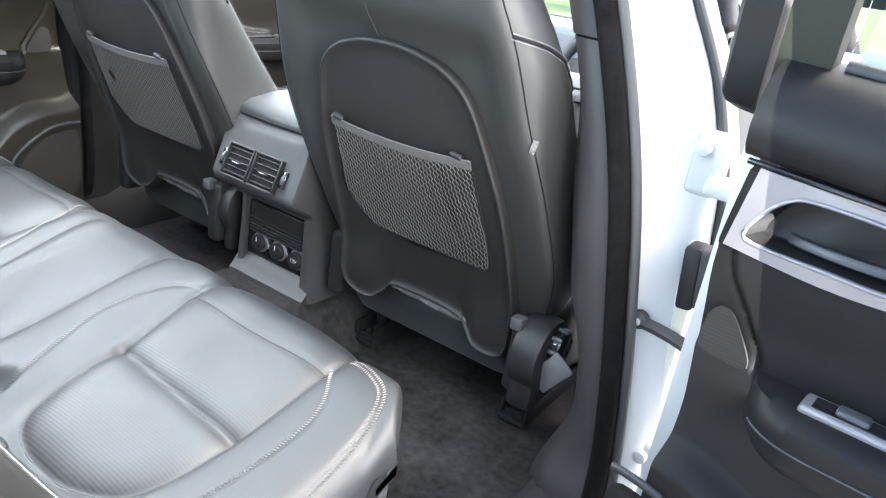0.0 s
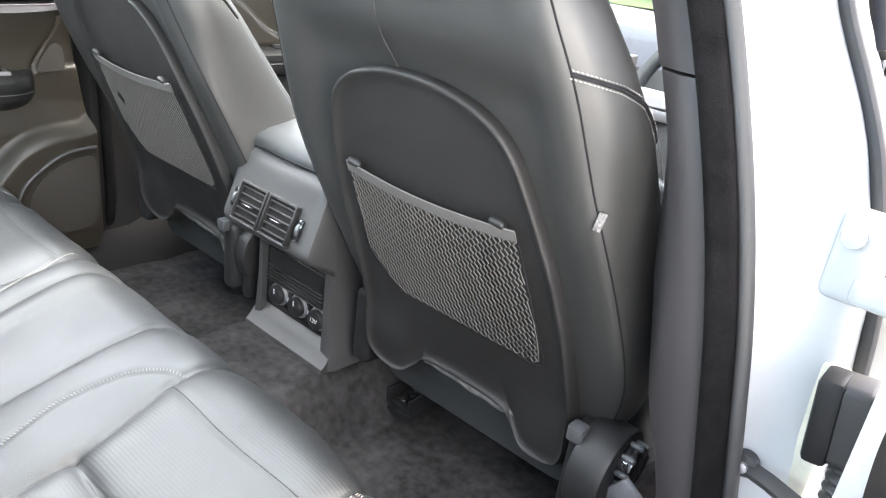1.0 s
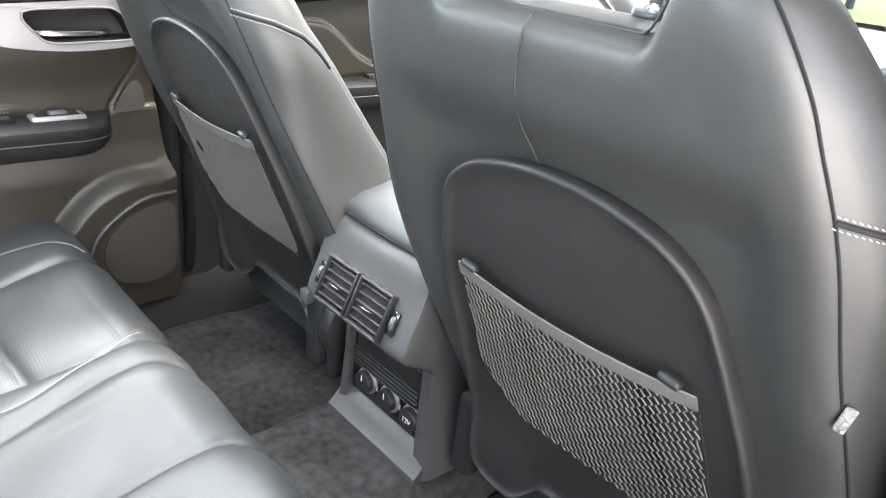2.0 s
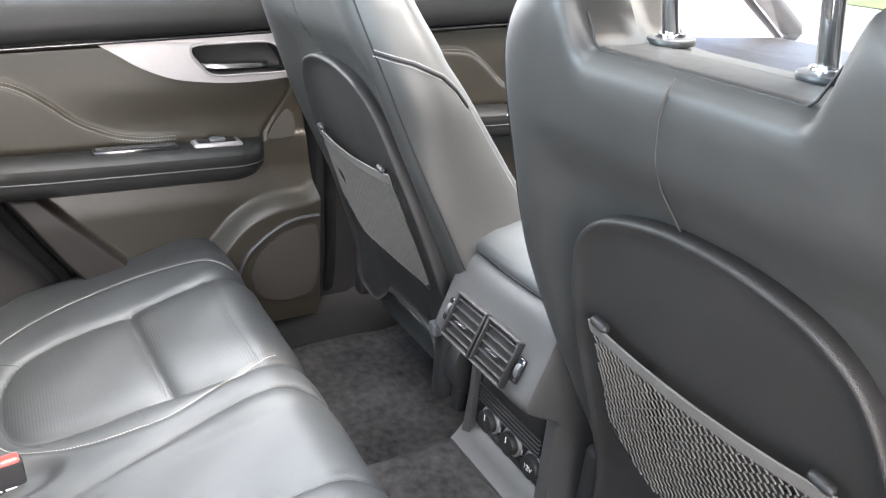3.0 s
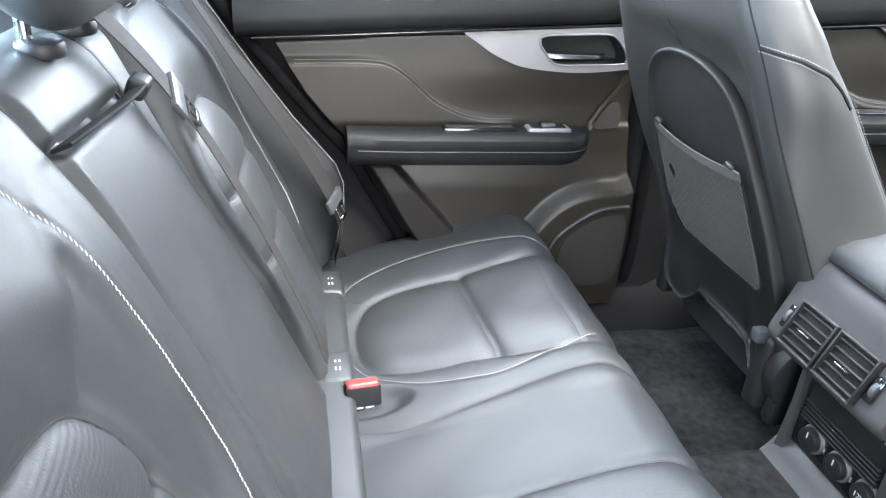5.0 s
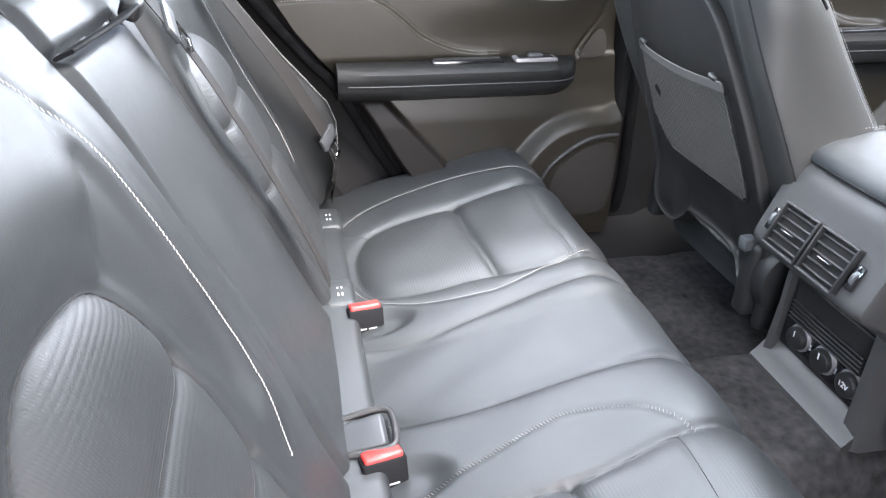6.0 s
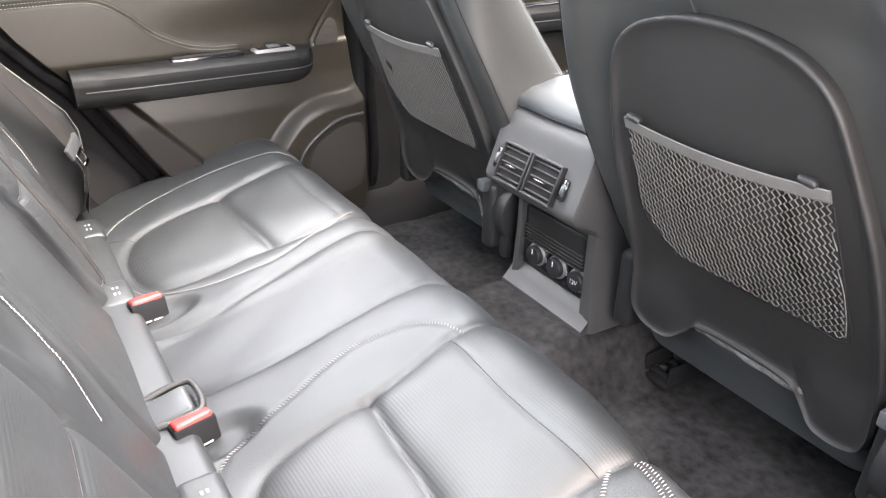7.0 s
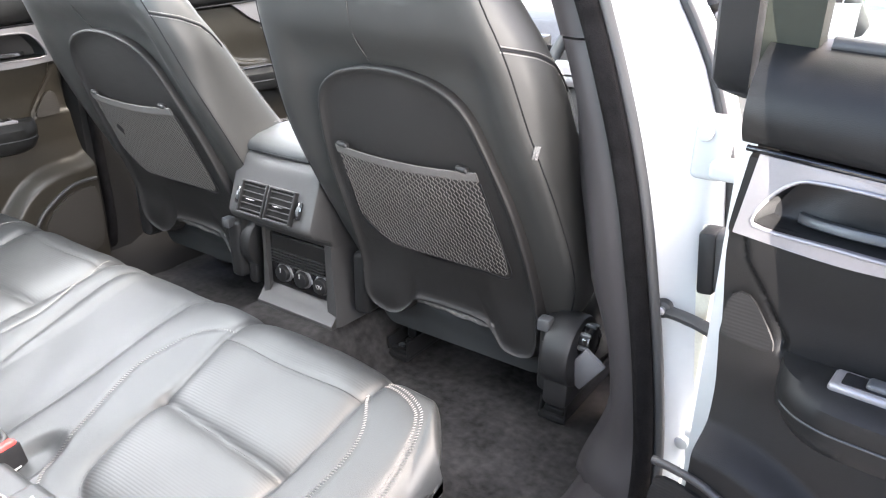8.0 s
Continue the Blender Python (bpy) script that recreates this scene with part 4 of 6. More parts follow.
        for k in (-0.022, 0.005):
            part("rail_bolt", disc(0.008, 0.010, Matrix.Translation((s * 0.20 - 0.012, k + ry, 0.020)), 6, 0.001), PLASTIC_GREY, rail)
    # headrest
    hr = part("headrest", box(-0.135, 0.135, -0.05, 0.06, 0.0, 0.19, 0.045, 5, Matrix.Translation((-0.056, -0.330, 0.920)) @ Matrix.Rotation(radians(18), 4, "X")), LEATHER_SEAT, e)
    for u in (-0.127, 0.014):
        part("headrest_post", disc(0.0075, 0.16, Matrix.Translation((u, -0.292, 0.910)) @ Matrix.Rotation(radians(18), 4, "X"), 20, 0), CHROME, hr)
        part("post_guide", disc(0.020, 0.006, Matrix.Translation((u, -0.276, 0.861)) @ Matrix.Rotation(radians(4), 4, "X"), 28, 0.002), PLASTIC_GREY, hr)
        part("post_collar", disc(0.012, 0.005, Matrix.Translation((u, -0.277, 0.865)) @ Matrix.Rotation(radians(4), 4, "X"), 24, 0.001), CHROME, hr)
    for ob in e.children:
        if ob.name.split(".")[0] in ("backrest", "seam", "stitching", "back_panel", "pocket_net", "felt_edge"):
            for piece in (ob, *ob.children):
                for q in piece.data.vertices:
                    q.co.x += float(seat_lean(q.co.z + 0.38))
    if not tagged_side:
        return e
    # sewn-in tag
    c = Vector(seat_pt(np.interp(1.0, ZK, WK) + 0.003 + seat_lean(1.0), -0.006, 1.0) - o)
    tag = part("sewn_tag", box(-0.0045, 0.0045, -0.0012, 0.0012, -0.011, 0.011, 0.0006, 1, Matrix.Translation(c) @ Matrix.Rotation(radians(25), 4, "Z") @ Matrix.Rotation(radians(10), 4, "Y")), FELT_PALE, e, "small pale woven tag")
    for k in range(2):
        part("printed_mark", box(-0.0015, 0.0015, -0.0022, -0.0012, -0.010 + 0.007 * k, -0.0075 + 0.007 * k, 0, 1, Matrix.Translation(c) @ Matrix.Rotation(radians(40), 4, "Z")), RUBBER_GREY, tag)
    return e


driver_seat = front_seat(0.415, "black leather front seat with net pocket on its back panel")
passenger_seat = front_seat(-0.358, "black leather front seat with a frayed hole in its net pocket", False)
bracket = thing("seat_foot_bracket", "grey painted metal bracket at the foot of the front seat", "bracket", (0.694, 0.040, 0.570))
part("bracket_plate", box(-0.022, 0.022, -0.005, 0.005, -0.005, 0.085, 0.003, 2, Matrix.Rotation(radians(34), 4, "Y") @ Matrix.Rotation(radians(14), 4, "X")), GREY_PAINT, bracket)

# ---- centre console ----
console = thing("centre_console", "black centre console end with air vents, knobs and padded lid", "console", (0.0, 0.0, 0.49))
co = np.array((0.0, 0.0, 0.49))
# side profile of the housing, back edge down to the foot, swept across
prof = smooth_path([(0.030, 0.862), (0.012, 0.845), (-0.004, 0.80), (-0.024, 0.748), (-0.028, 0.730), (-0.018, 0.716), (0.010, 0.700), (0.030, 0.690), (0.040, 0.675)], 0.006)
front_y = 0.62
rings = []
for k, (x, grow) in enumerate(((-0.126, 0.014), (-0.123, 0.006), (-0.117, 0.002), (-0.10, 0.0), (0.10, 0.0), (0.117, 0.002), (0.123, 0.006), (0.126, 0.014))):
    r = [(x, y + grow, z - co[2]) for y, z in prof] + [(x, 0.10, 0.675 - co[2]), (x, front_y, 0.675 - co[2]), (x, front_y, 0.862 - co[2])]
    rings.append(r)
loft("vent_housing", rings, CONSOLE, console, sharp=35)
for s in (-1, 1):
    x, deep = (0.104, 1.0) if s > 0 else (-0.080, 0.55)
    flank = []
    for y, flare in ((0.036, 0.0), (0.046, 0.006), (0.20, 0.012), (0.62, 0.012)):
        sec = [(x, y, 0.0), (x + s * deep * (0.030 + flare), y - 0.004, 0.0), (x + s * deep * (0.026 + flare * 0.6), y, 0.06), (x + s * deep * 0.020, y, 0.12), (x + s * deep * 0.019, y, 0.19), (x, y, 0.19)]
        flank.append(sec)
    loft("side_cheek", flank, CONSOLE, console, sharp=40)
part("recess_panel", box(-0.084, 0.112, 0.056, 0.62, 0.01, 0.19, 0.004, 1), PLASTIC, console)
tray = part("storage_tray", box(-0.080, 0.104, 0.046, 0.060, 0.098, 0.178, 0.006, 2), PLASTIC_GLOSS, console)
# no real hollow: a black block gives the shade inside the slot
part("tray_opening", box(-0.070, 0.096, 0.0445, 0.058, 0.106, 0.174, 0.004, 2), DARK_TRIM, tray, "ribbed storage slot with its inner shade as a black block")
for k in range(5):
    part("tray_lip", box(-0.068, 0.094, 0.0385, 0.048, 0.108 + 0.0075 * k, 0.111 + 0.0075 * k, 0.001, 1), PLASTIC, tray)
part("switch_panel", box(-0.082, 0.110, 0.047, 0.058, 0.046, 0.110, 0.005, 2), PLASTIC_GLOSS, console)
for k, x in enumerate((-0.034, 0.026, 0.085)):
    m = Matrix.Translation((x, 0.040, 0.086)) @ Matrix.Rotation(radians(90), 4, "X")
    knob = part("power_socket_cap" if k == 2 else "rotary_knob", disc(0.0195, 0.018, m, 36, 0.003), PLASTIC, console)
    part("knob_ring", disc(0.0235, 0.008, Matrix.Translation((x, 0.046, 0.086)) @ Matrix.Rotation(radians(90), 4, "X"), 36, 0.002), SILVER, knob, "thin satin ring")
    if k == 2:
        cu = bpy.data.curves.new("socket_text", "FONT")
        cu.body, cu.size, cu.align_x, cu.align_y, cu.extrude = "12V", 0.013, "CENTER", "CENTER", 0.0003
        tx = new("socket_text", cu)
        tx.parent = knob
        tx.matrix_local = Matrix.Translation((x, 0.0306, 0.086)) @ Matrix.Rotation(radians(90), 4, "X")
        cu.materials.append(WHITE_MARK)
    else:
        for dx in (-0.024, 0.024):
            part("printed_mark", box(x + dx - 0.002, x + dx + 0.002, 0.0455, 0.047, 0.078, 0.088, 0.0005, 1), WHITE_MARK, knob)
        part("pointer", box(x - 0.0012, x + 0.0012, 0.0302, 0.0325, 0.090, 0.101, 0.0004, 1), WHITE_MARK, knob)
# foot ledge
led = []
for y, z in ((0.060, 0.050), (0.050, 0.046), (0.034, 0.026), (0.024, 0.014), (0.017, 0.008), (0.016, -0.004), (0.08, -0.006)):
    led.append((y, z))
loft("foot_ledge", [[(x, y, z) for y, z in led] for x in (-0.104, -0.099, 0.118, 0.132)], CONSOLE, console, sharp=30)
# vents: opening frames, slats, vanes, thumb wheels; local frame of the sloping face
face = Matrix.Translation((0, -0.0195, 0.771 - 0.49)) @ Matrix.Rotation(radians(-22.8), 4, "X")
for s in (-1, 1):
    # solid block behind the slats, the duct's shade put into its black colour
    vent = part("air_vent", box(s * 0.041 - 0.0365, s * 0.041 + 0.0365, -0.001, 0.03, -0.0325, 0.0325, 0.003, 2, face), DARK_TRIM, console, "dark slatted air vent")
    for k in range(5):
        z = -0.026 + 0.013 * k
        part("vent_slat", box(s * 0.041 - 0.033, s * 0.041 + 0.033, -0.0065, 0.006, z - 0.0012, z + 0.0012, 0.0008, 1, face), PLASTIC_SOFT, vent)
    for (a, b, c, d) in ((-0.0385, -0.0345, -0.035, 0.035), (0.0345, 0.0385, -0.035, 0.035)):
        part("vent_frame", box(s * 0.041 + a, s * 0.041 + b, -0.0095, 0.004, c, d, 0.0015, 2, face), PLASTIC, vent)
    for c in (-0.0345, 0.0345):
        part("vent_frame", box(s * 0.041 - 0.0385, s * 0.041 + 0.0385, -0.0095, 0.004, c - 0.002, c + 0.002, 0.0015, 2, face), PLASTIC_SOFT, vent)
    part("vane_tab", box(s * 0.041 - 0.013, s * 0.041 + 0.013, -0.013, -0.004, -0.0045, -0.002, 0.0010, 2, face), DARK_CHROME, vent, "satin vane tab")
    part("thumb_wheel", disc(0.016, 0.008, face @ Matrix.Translation((s * 0.0905, 0.010, 0.0)) @ Matrix.Rotation(radians(90), 4, "Y"), 28, 0.002), PLASTIC_GREY, console, "ribbed grey thumb wheel")
    part("wheel_slot", box(s * 0.0905 - 0.0075, s * 0.0905 + 0.0075, -0.002, 0.004, -0.019, 0.019, 0.003, 2, face), PLASTIC_GLOSS, console)
# padded lid
lid = []
for y, w, zt in ((0.022, 0.100, 0.010), (0.030, 0.106, 0.020), (0.055, 0.110, 0.030), (0.12, 0.112, 0.040), (0.30, 0.112, 0.044), (0.45, 0.108, 0.040), (0.47, 0.10, 0.03)):
    lid.append([(a, y, 0.372 + (b + 0.5) * zt) for a, b in [(u, w_ / 1.0) for u, w_ in [(c * w / 0.5, dd) for c, dd in rounded(1.0, 1.0, 0.16, 5)]]])
cover = loft("armrest_lid", lid, LEATHER, console, "padded leather armrest lid with pale stitching")
for s in (-1, 1):
    p = smooth_path([(s * 0.100, 0.026, 0.386), (s * 0.106, 0.060, 0.404), (s * 0.107, 0.12, 0.412), (s * 0.107, 0.30, 0.416)], 0.006)
    stitches("stitching", p, (s * 0.7, 0, 0.7), cover, rows=(-0.004, 0.004))
tube("seam", [(-0.112, 0.026, 0.372), (0.0, 0.020, 0.373), (0.112, 0.026, 0.372)], 0.0022, THREAD_DARK, console)

# ---- doors ----


def plate(outer, hole, depth, place):
    """A plate with an optional hole, outline in two coordinates, put into space by place(a, b, depth)."""
    bm = bmesh.new()
    loops = []
    for pts in ([outer, hole] if hole is not None else [outer]):
        vs = [bm.verts.new((a, b, 0)) for a, b in pts]
        loops += [bm.edges.new((vs[i], vs[(i + 1) % len(vs)])) for i in range(len(vs))]
    bmesh.ops.triangle_fill(bm, use_beauty=True, use_dissolve=True, edges=loops)
    top = list(bm.faces)
    ext = bmesh.ops.extrude_face_region(bm, geom=top)
    for v in [g for g in ext["geom"] if isinstance(g, bmesh.types.BMVert)]:
        v.co.z = depth
    for v in bm.verts:
        v.co = Vector(place(*v.co))
    return bm


def belt_z(y):
    return 1.046 + 0.060 * (np.asarray(y, float) + 0.81)


REAR_Z, REAR_Y = [0.40, 0.50, 0.588, 0.662, 0.744, 0.80, 0.848, 0.935, 1.038, 1.10], [-0.36, -0.42, -0.479, -0.527, -0.574, -0.610, -0.647, -0.718, -0.780, -0.85]
CURVE = [(-0.80, 1.0), (-0.68, 1.004), (-0.585, 1.004), (-0.545, 0.994), (-0.505, 0.967), (-0.464, 0.931), (-0.43, 0.911), (-0.39, 0.895), (-0.34, 0.886), (-0.285, 0.883)]


def door(name, sx, m, label, skin_mat, window=True):
    """A car door in its own frame: first coordinate inward, second towards the hinge, third height."""
    e = thing(name, label, "car door")
    e.matrix_basis = m

    def put(x, y, z):
        return (sx * x, y, z)

    def solid(nm, bm, material, parent=e, lab="", smooth=True):
        if sx < 0:
            for v in bm.verts:
                v.co.x = -v.co.x
        return part(nm, bm, material, parent, lab, smooth)

    def lofted(nm, rings, material, parent=e, lab="", front=True):
        bm = bmesh.new()
        k = len(rings[0])
        vs = [bm.verts.new(p) for r in rings for p in r]
        for i in range(len(rings) - 1):
            for j in range(k):
                bm.faces.new((vs[i * k + j], vs[i * k + (j + 1) % k], vs[(i + 1) * k + (j + 1) % k], vs[(i + 1) * k + j]))
        if front:
            bm.faces.new(vs[:k])
        bm.faces.new(vs[-k:])
        return solid(nm, bm, material, parent, lab)

    def along(nm, pts, r, material, parent=e, lab="", squash=1.0, up=(1, 0, 0)):
        v, f = sweep(smooth_path(pts, 0.008), ring(r, 8, squash), up)
        v[:, 0] *= sx
        return raw(nm, v, f, material, parent, lab, sharp=50)

    # inner skin
    U, V = np.meshgrid(np.linspace(0, 1, 200), np.linspace(0, 1, 150), indexing="ij")
    Y = -0.6 + 0.6 * U
    for _ in range(6):
        Z = 0.43 + V * (belt_z(Y) + 0.002 - 0.43)
        ya, yb = np.interp(Z, REAR_Z, REAR_Y), np.interp(Z, [0.43, 0.47, 0.72, 1.08], [0.000, 0.012, 0.012, -0.030])
        if sx < 0:
            yb = yb - 0.050 * (1 - ss(Z, 0.70, 1.02))
        Y = ya + U * (yb - ya)
    o = np.full(Y.shape, 0.018)
    line = smooth_path(CURVE, 0.01)
    zl = np.interp(Y, line[:, 0], line[:, 1])
    o += 0.016 * (1 - ss(Z - zl, -0.012, 0.004)) * ss(Z, 0.84, 0.88) * (1 - ss(Y, -0.31, -0.25))
    o += 0.010 * ss(Z, 0.90, 0.985) * ss(Y, -0.52, -0.30)
    o -= 0.022 * ss(Z - belt_z(Y), -0.016, -0.006)
    o += 0.012 * (1 - ss(Z, 0.72, 0.80))
    # speaker bulge
    sp = [(-0.30, 0.42), (-0.245, 0.575), (-0.205, 0.640), (-0.155, 0.690), (-0.09, 0.717), (-0.02, 0.724), (0.06, 0.722), (0.06, 0.42)]
    sd = signed(Y, Z, smooth_path(sp, 0.015, True))
    o += 0.036 * ss(sd, -0.024, 0.012)
    # rear border
    yr = np.interp(Z, REAR_Z, REAR_Y)
    yb2 = np.interp(Z, [0.43, 0.61, 0.792, 0.85], [-0.235, -0.383, -0.545, -0.60])
    o += 0.030 * (1 - ss(Y - yb2, -0.010, 0.008)) * ss(Y - yr, -0.004, 0.014) * (1 - ss(Z, 0.78, 0.80))
    # triangular front corner pad
    fr = np.interp(Z, [0.85, 0.875, 0.96, 1.0], [-0.10, -0.10, -0.045, -0.035])
    o -= 0.008 * ss(Y - fr, -0.004, 0.004) * ss(Z, 0.86, 0.875) * (1 - ss(Z, 0.985, 0.995))
    o += groove(np.where((Z > 0.86) & (Z < 0.995), Y - fr, 1), 0.004, 0.005)
    Pd = np.stack([sx * o, Y, Z], -1)
    hole = smooth_path([(-0.245, 1.058), (-0.17, 1.066), (-0.10, 1.068), (-0.078, 1.060), (-0.060, 1.040), (-0.048, 1.016), (-0.060, 1.008), (-0.13, 1.005), (-0.20, 1.004), (-0.225, 1.020)], 0.012, True)
    kept = ~inside((Y[:-1, :-1] + Y[1:, 1:]) / 2, (Z[:-1, :-1] + Z[1:, 1:]) / 2, hole[:-1])
    border = ((Y < yb2) & (Z < 0.80))[:-1, :-1].astype(int)
    skin = sheet("inner_panel", Pd if sx > 0 else Pd[::-1], (-0.02 * sx, 0, 0), (skin_mat, DOOR_REAR), e, slots=border if sx > 0 else border[::-1], keep=kept if sx > 0 else kept[::-1])
    # top roll
    rings = []
    for y in np.linspace(-0.85, -0.025, 40):
        z0 = float(belt_z(y))
        rings.append([(a, y, z0 + b) for a, b in ((0.030, 0.0), (0.046, 0.003), (0.056, 0.014), (0.060, 0.034), (0.056, 0.056), (0.042, 0.080), (0.020, 0.096), (-0.005, 0.104), (-0.03, 0.106), (-0.03, 0.0))])
    lofted("top_roll", rings, DOOR_TOP)
    along("belt_trim", [(0.044, y, float(belt_z(y)) - 0.003) for y in np.linspace(-0.82, -0.03, 12)], 0.0035, PLASTIC_GLOSS)
    # silver plate with the handle
    low = smooth_path([(-0.405, 1.062), (-0.372, 1.042), (-0.345, 1.024), (-0.30, 1.004), (-0.252, 0.993), (-0.15, 0.988), (-0.032, 0.998)], 0.02)
    top = [(y, float(belt_z(y)) - 0.006) for y in np.linspace(-0.045, -0.39, 10)]
    silver = solid("silver_plate", plate([tuple(p) for p in low] + top, [tuple(p) for p in hole[:-1]], 0.010, lambda a, b, c: (0.026 + c + 0.012 * float(ss(a, -0.40, -0.05)), a, b)), SILVER, e, "satin silver plate round the handle", smooth=False)
    along("handle_bezel", [(0.047, a, b) for a, b in hole], 0.0022, SILVER, silver)
    mid = hole[:-1].mean(axis=0)
    cup = [[(x, *(mid + (q - mid) * k)) for q in hole[:-1]] for x, k in ((0.036, 1.0), (0.030, 0.985), (0.012, 0.95), (0.003, 0.90), (0.000, 0.80))]
    lofted("handle_cup", cup, PLASTIC, e, "deep black handle cup", front=False)
    lever = [[(0.004 + 0.018 * math.sin(math.pi * k) ** 0.6 + dx, -0.230 + 0.146 * k, 1.016 + dz) for dx, dz in ((0.0, -0.006), (0.003, -0.004), (0.003, 0.002), (0.001, 0.005), (-0.006, 0.005), (-0.006, -0.006))] for k in np.linspace(0, 1, 18)]
    # right doors get a dull grey lever in place of chrome, against sky glare
    lofted("handle_lever", lever, DARK_CHROME if sx > 0 else PLASTIC_GREY, e, "satin pull lever")
    # armrest
    rings = []
    for y in np.r_[np.linspace(-0.640, -0.20, 22), np.linspace(-0.19, -0.104, 14)]:
        q = max(0.0, (y + 0.19) / 0.086)
        w = 0.076 * math.sqrt(max(0.02, 1 - q**2.4)) + 0.006
        h = 0.5 + 0.5 * math.sqrt(max(0.02, 1 - q**2.6))
        zt = 0.868 - 0.006 * (y + 0.5)
        w *= 0.75 + 0.25 * float(ss(y, -0.80, -0.5))
        zb = zt - 0.072 * h - 0.004
        rings.append([(0.010, y, zt - 0.002), (w * 0.55, y, zt), (w * 0.86 + 0.01, y, zt - 0.003), (w + 0.012, y, zt - 0.014), (w + 0.014, y, zt - 0.030), (w + 0.010, y, zt - 0.038), (w + 0.012, y, zt - 0.046), (w + 0.002, y, zb + 0.008), (w * 0.8, y, zb), (0.010, y, zb - 0.004)])
    along("piping", [(r[5][0] + 0.0012, r[5][1], r[5][2]) for r in rings[1:-2]], 0.0013, PLASTIC_GREY)
    arm = lofted("armrest", rings, DOOR_TOP, e, "padded armrest with a fine piped seam")
    pocket = solid("pull_pocket", box(0.036, 0.066, -0.440, -0.281, 0.858, 0.8735, 0.004, 2), PLASTIC_GLOSS, e)
    solid("pocket_liner", box(0.041, 0.061, -0.434, -0.287, 0.866, 0.8748, 0.003, 2), PLASTIC_SOFT, pocket)
    sw = solid("window_switch", box(0.026, 0.066, -0.255, -0.158, 0.858, 0.872, 0.005, 3), SILVER, e, "silver-framed window switch")
    solid("switch_well", box(0.032, 0.060, -0.246, -0.168, 0.864, 0.8735, 0.003, 2), PLASTIC_GLOSS, sw)
    solid("switch_key", box(0.036, 0.056, -0.222, -0.190, 0.868, 0.879, 0.004, 3), PLASTIC_GREY, sw)
    p = line[line[:, 0] > -0.745]
    q = smooth_path(np.column_stack([np.full(len(p), 0.036) - 0.010 * ss(p[:, 0], -0.34, -0.28), p[:, 0], p[:, 1] - 0.004]), 0.006)
    q[:, 0] *= sx
    stitches("stitching", q, (sx, 0, 0.2), e, rows=(-0.0035, 0.0035), wide=0.0012)
    # speaker and tweeter grilles
    gr = smooth_path([(-0.152, 0.560), (-0.140, 0.602), (-0.108, 0.636), (-0.063, 0.661), (-0.012, 0.668), (0.002, 0.652), (0.006, 0.58), (-0.004, 0.510), (-0.03, 0.490), (-0.08, 0.486), (-0.13, 0.505)], 0.012, True)
    solid("speaker_grille", plate([tuple(a) for a in gr[:-1]], None, 0.006, lambda a, b, c: (0.066 + c, a, b)), GRILLE if skin_mat is DOOR_SKIN else GRILLE_SHADED, e, "perforated speaker grille", smooth=False)
    along("speaker_rim", [(0.070, a, b) for a, b in ((-0.182, 0.56), (-0.160, 0.612), (-0.116, 0.652), (-0.065, 0.680), (-0.02, 0.687), (0.006, 0.687))], 0.0055, PLASTIC_SOFT)
    tw = smooth_path([(-0.092, 0.862), (-0.045, 0.862), (-0.032, 0.872), (-0.036, 0.912), (-0.052, 0.922), (-0.070, 0.905)], 0.01, True)
    solid("tweeter_grille", plate([tuple(a) for a in tw[:-1]], None, 0.004, lambda a, b, c: (0.020 + c, a, b)), GRILLE if skin_mat is DOOR_SKIN else GRILLE_SHADED, e, "small perforated tweeter grille", smooth=False)
    # shell and window
    tail = [(-0.83, 1.06), (-0.745, 0.96), (-0.60, 0.80), (-0.47, 0.62), (-0.37, 0.45), (-0.35, 0.36)]
    shell = solid("door_shell", plate([(-0.01, 0.36), (0.000, 0.46), (0.000, 0.72), (0.004, 1.13)] + tail, None, 0.090, lambda a, b, c: (-0.040 - c, a, b)), PAINT_DOOR, e, "white painted metal shell", smooth=False)
    solid("inner_frame", plate([(-0.075, 0.38), (-0.075, 0.72), (-0.055, 1.0), (-0.045, 1.12)] + [(a + 0.07, b) for a, b in tail], None, 0.036, lambda a, b, c: (-0.004 - c, a, b)), PAINT_DOOR, shell, smooth=False)
    if window:
        lean = lambda z: (z - 1.12) * 0.42
        fr = lambda y, z, dx=0.0: (-0.035 + lean(z) + dx, y, z)
        rings = [[fr(-0.006 - 0.10 * (z - 1.1), z, 0.016), fr(-0.060 - 0.10 * (z - 1.1), z, 0.016), fr(-0.060 - 0.10 * (z - 1.1), z, -0.012), fr(-0.006 - 0.10 * (z - 1.1), z, -0.012)] for z in np.linspace(1.09, 1.52, 12)]
        post = lofted("window_post", rings, POST_TRIM, e, "grey front post of the window frame")
        rings = [[fr(0.046 - 0.10 * (z - 1.1) - g, z, 0.006 - g), fr(0.040 - 0.10 * (z - 1.1) - g, z, 0.014 - g), fr(0.000 - 0.10 * (z - 1.1), z, 0.020), fr(0.000 - 0.10 * (z - 1.1), z, -0.030), fr(0.040 - 0.10 * (z - 1.1) - g, z, -0.030), fr(0.046 - 0.10 * (z - 1.1) - g, z, -0.020)] for z, g in [(1.128, 0.014), (1.134, 0.005), (1.145, 0.0)] + [(float(q), 0.0) for q in np.linspace(1.17, 1.52, 10)]]
        lofted("post_seal", rings, PLASTIC, e, "black post cover")
        along("glass_run", [fr(y, float(belt_z(y)) + 0.104, 0.004) for y in (-0.08, -0.3, -0.6, -0.86)], 0.008, RUBBER)
        along("top_rail", [fr(y, 1.50, 0.0) for y in (-0.05, -0.4, -0.75)], 0.022, PLASTIC)
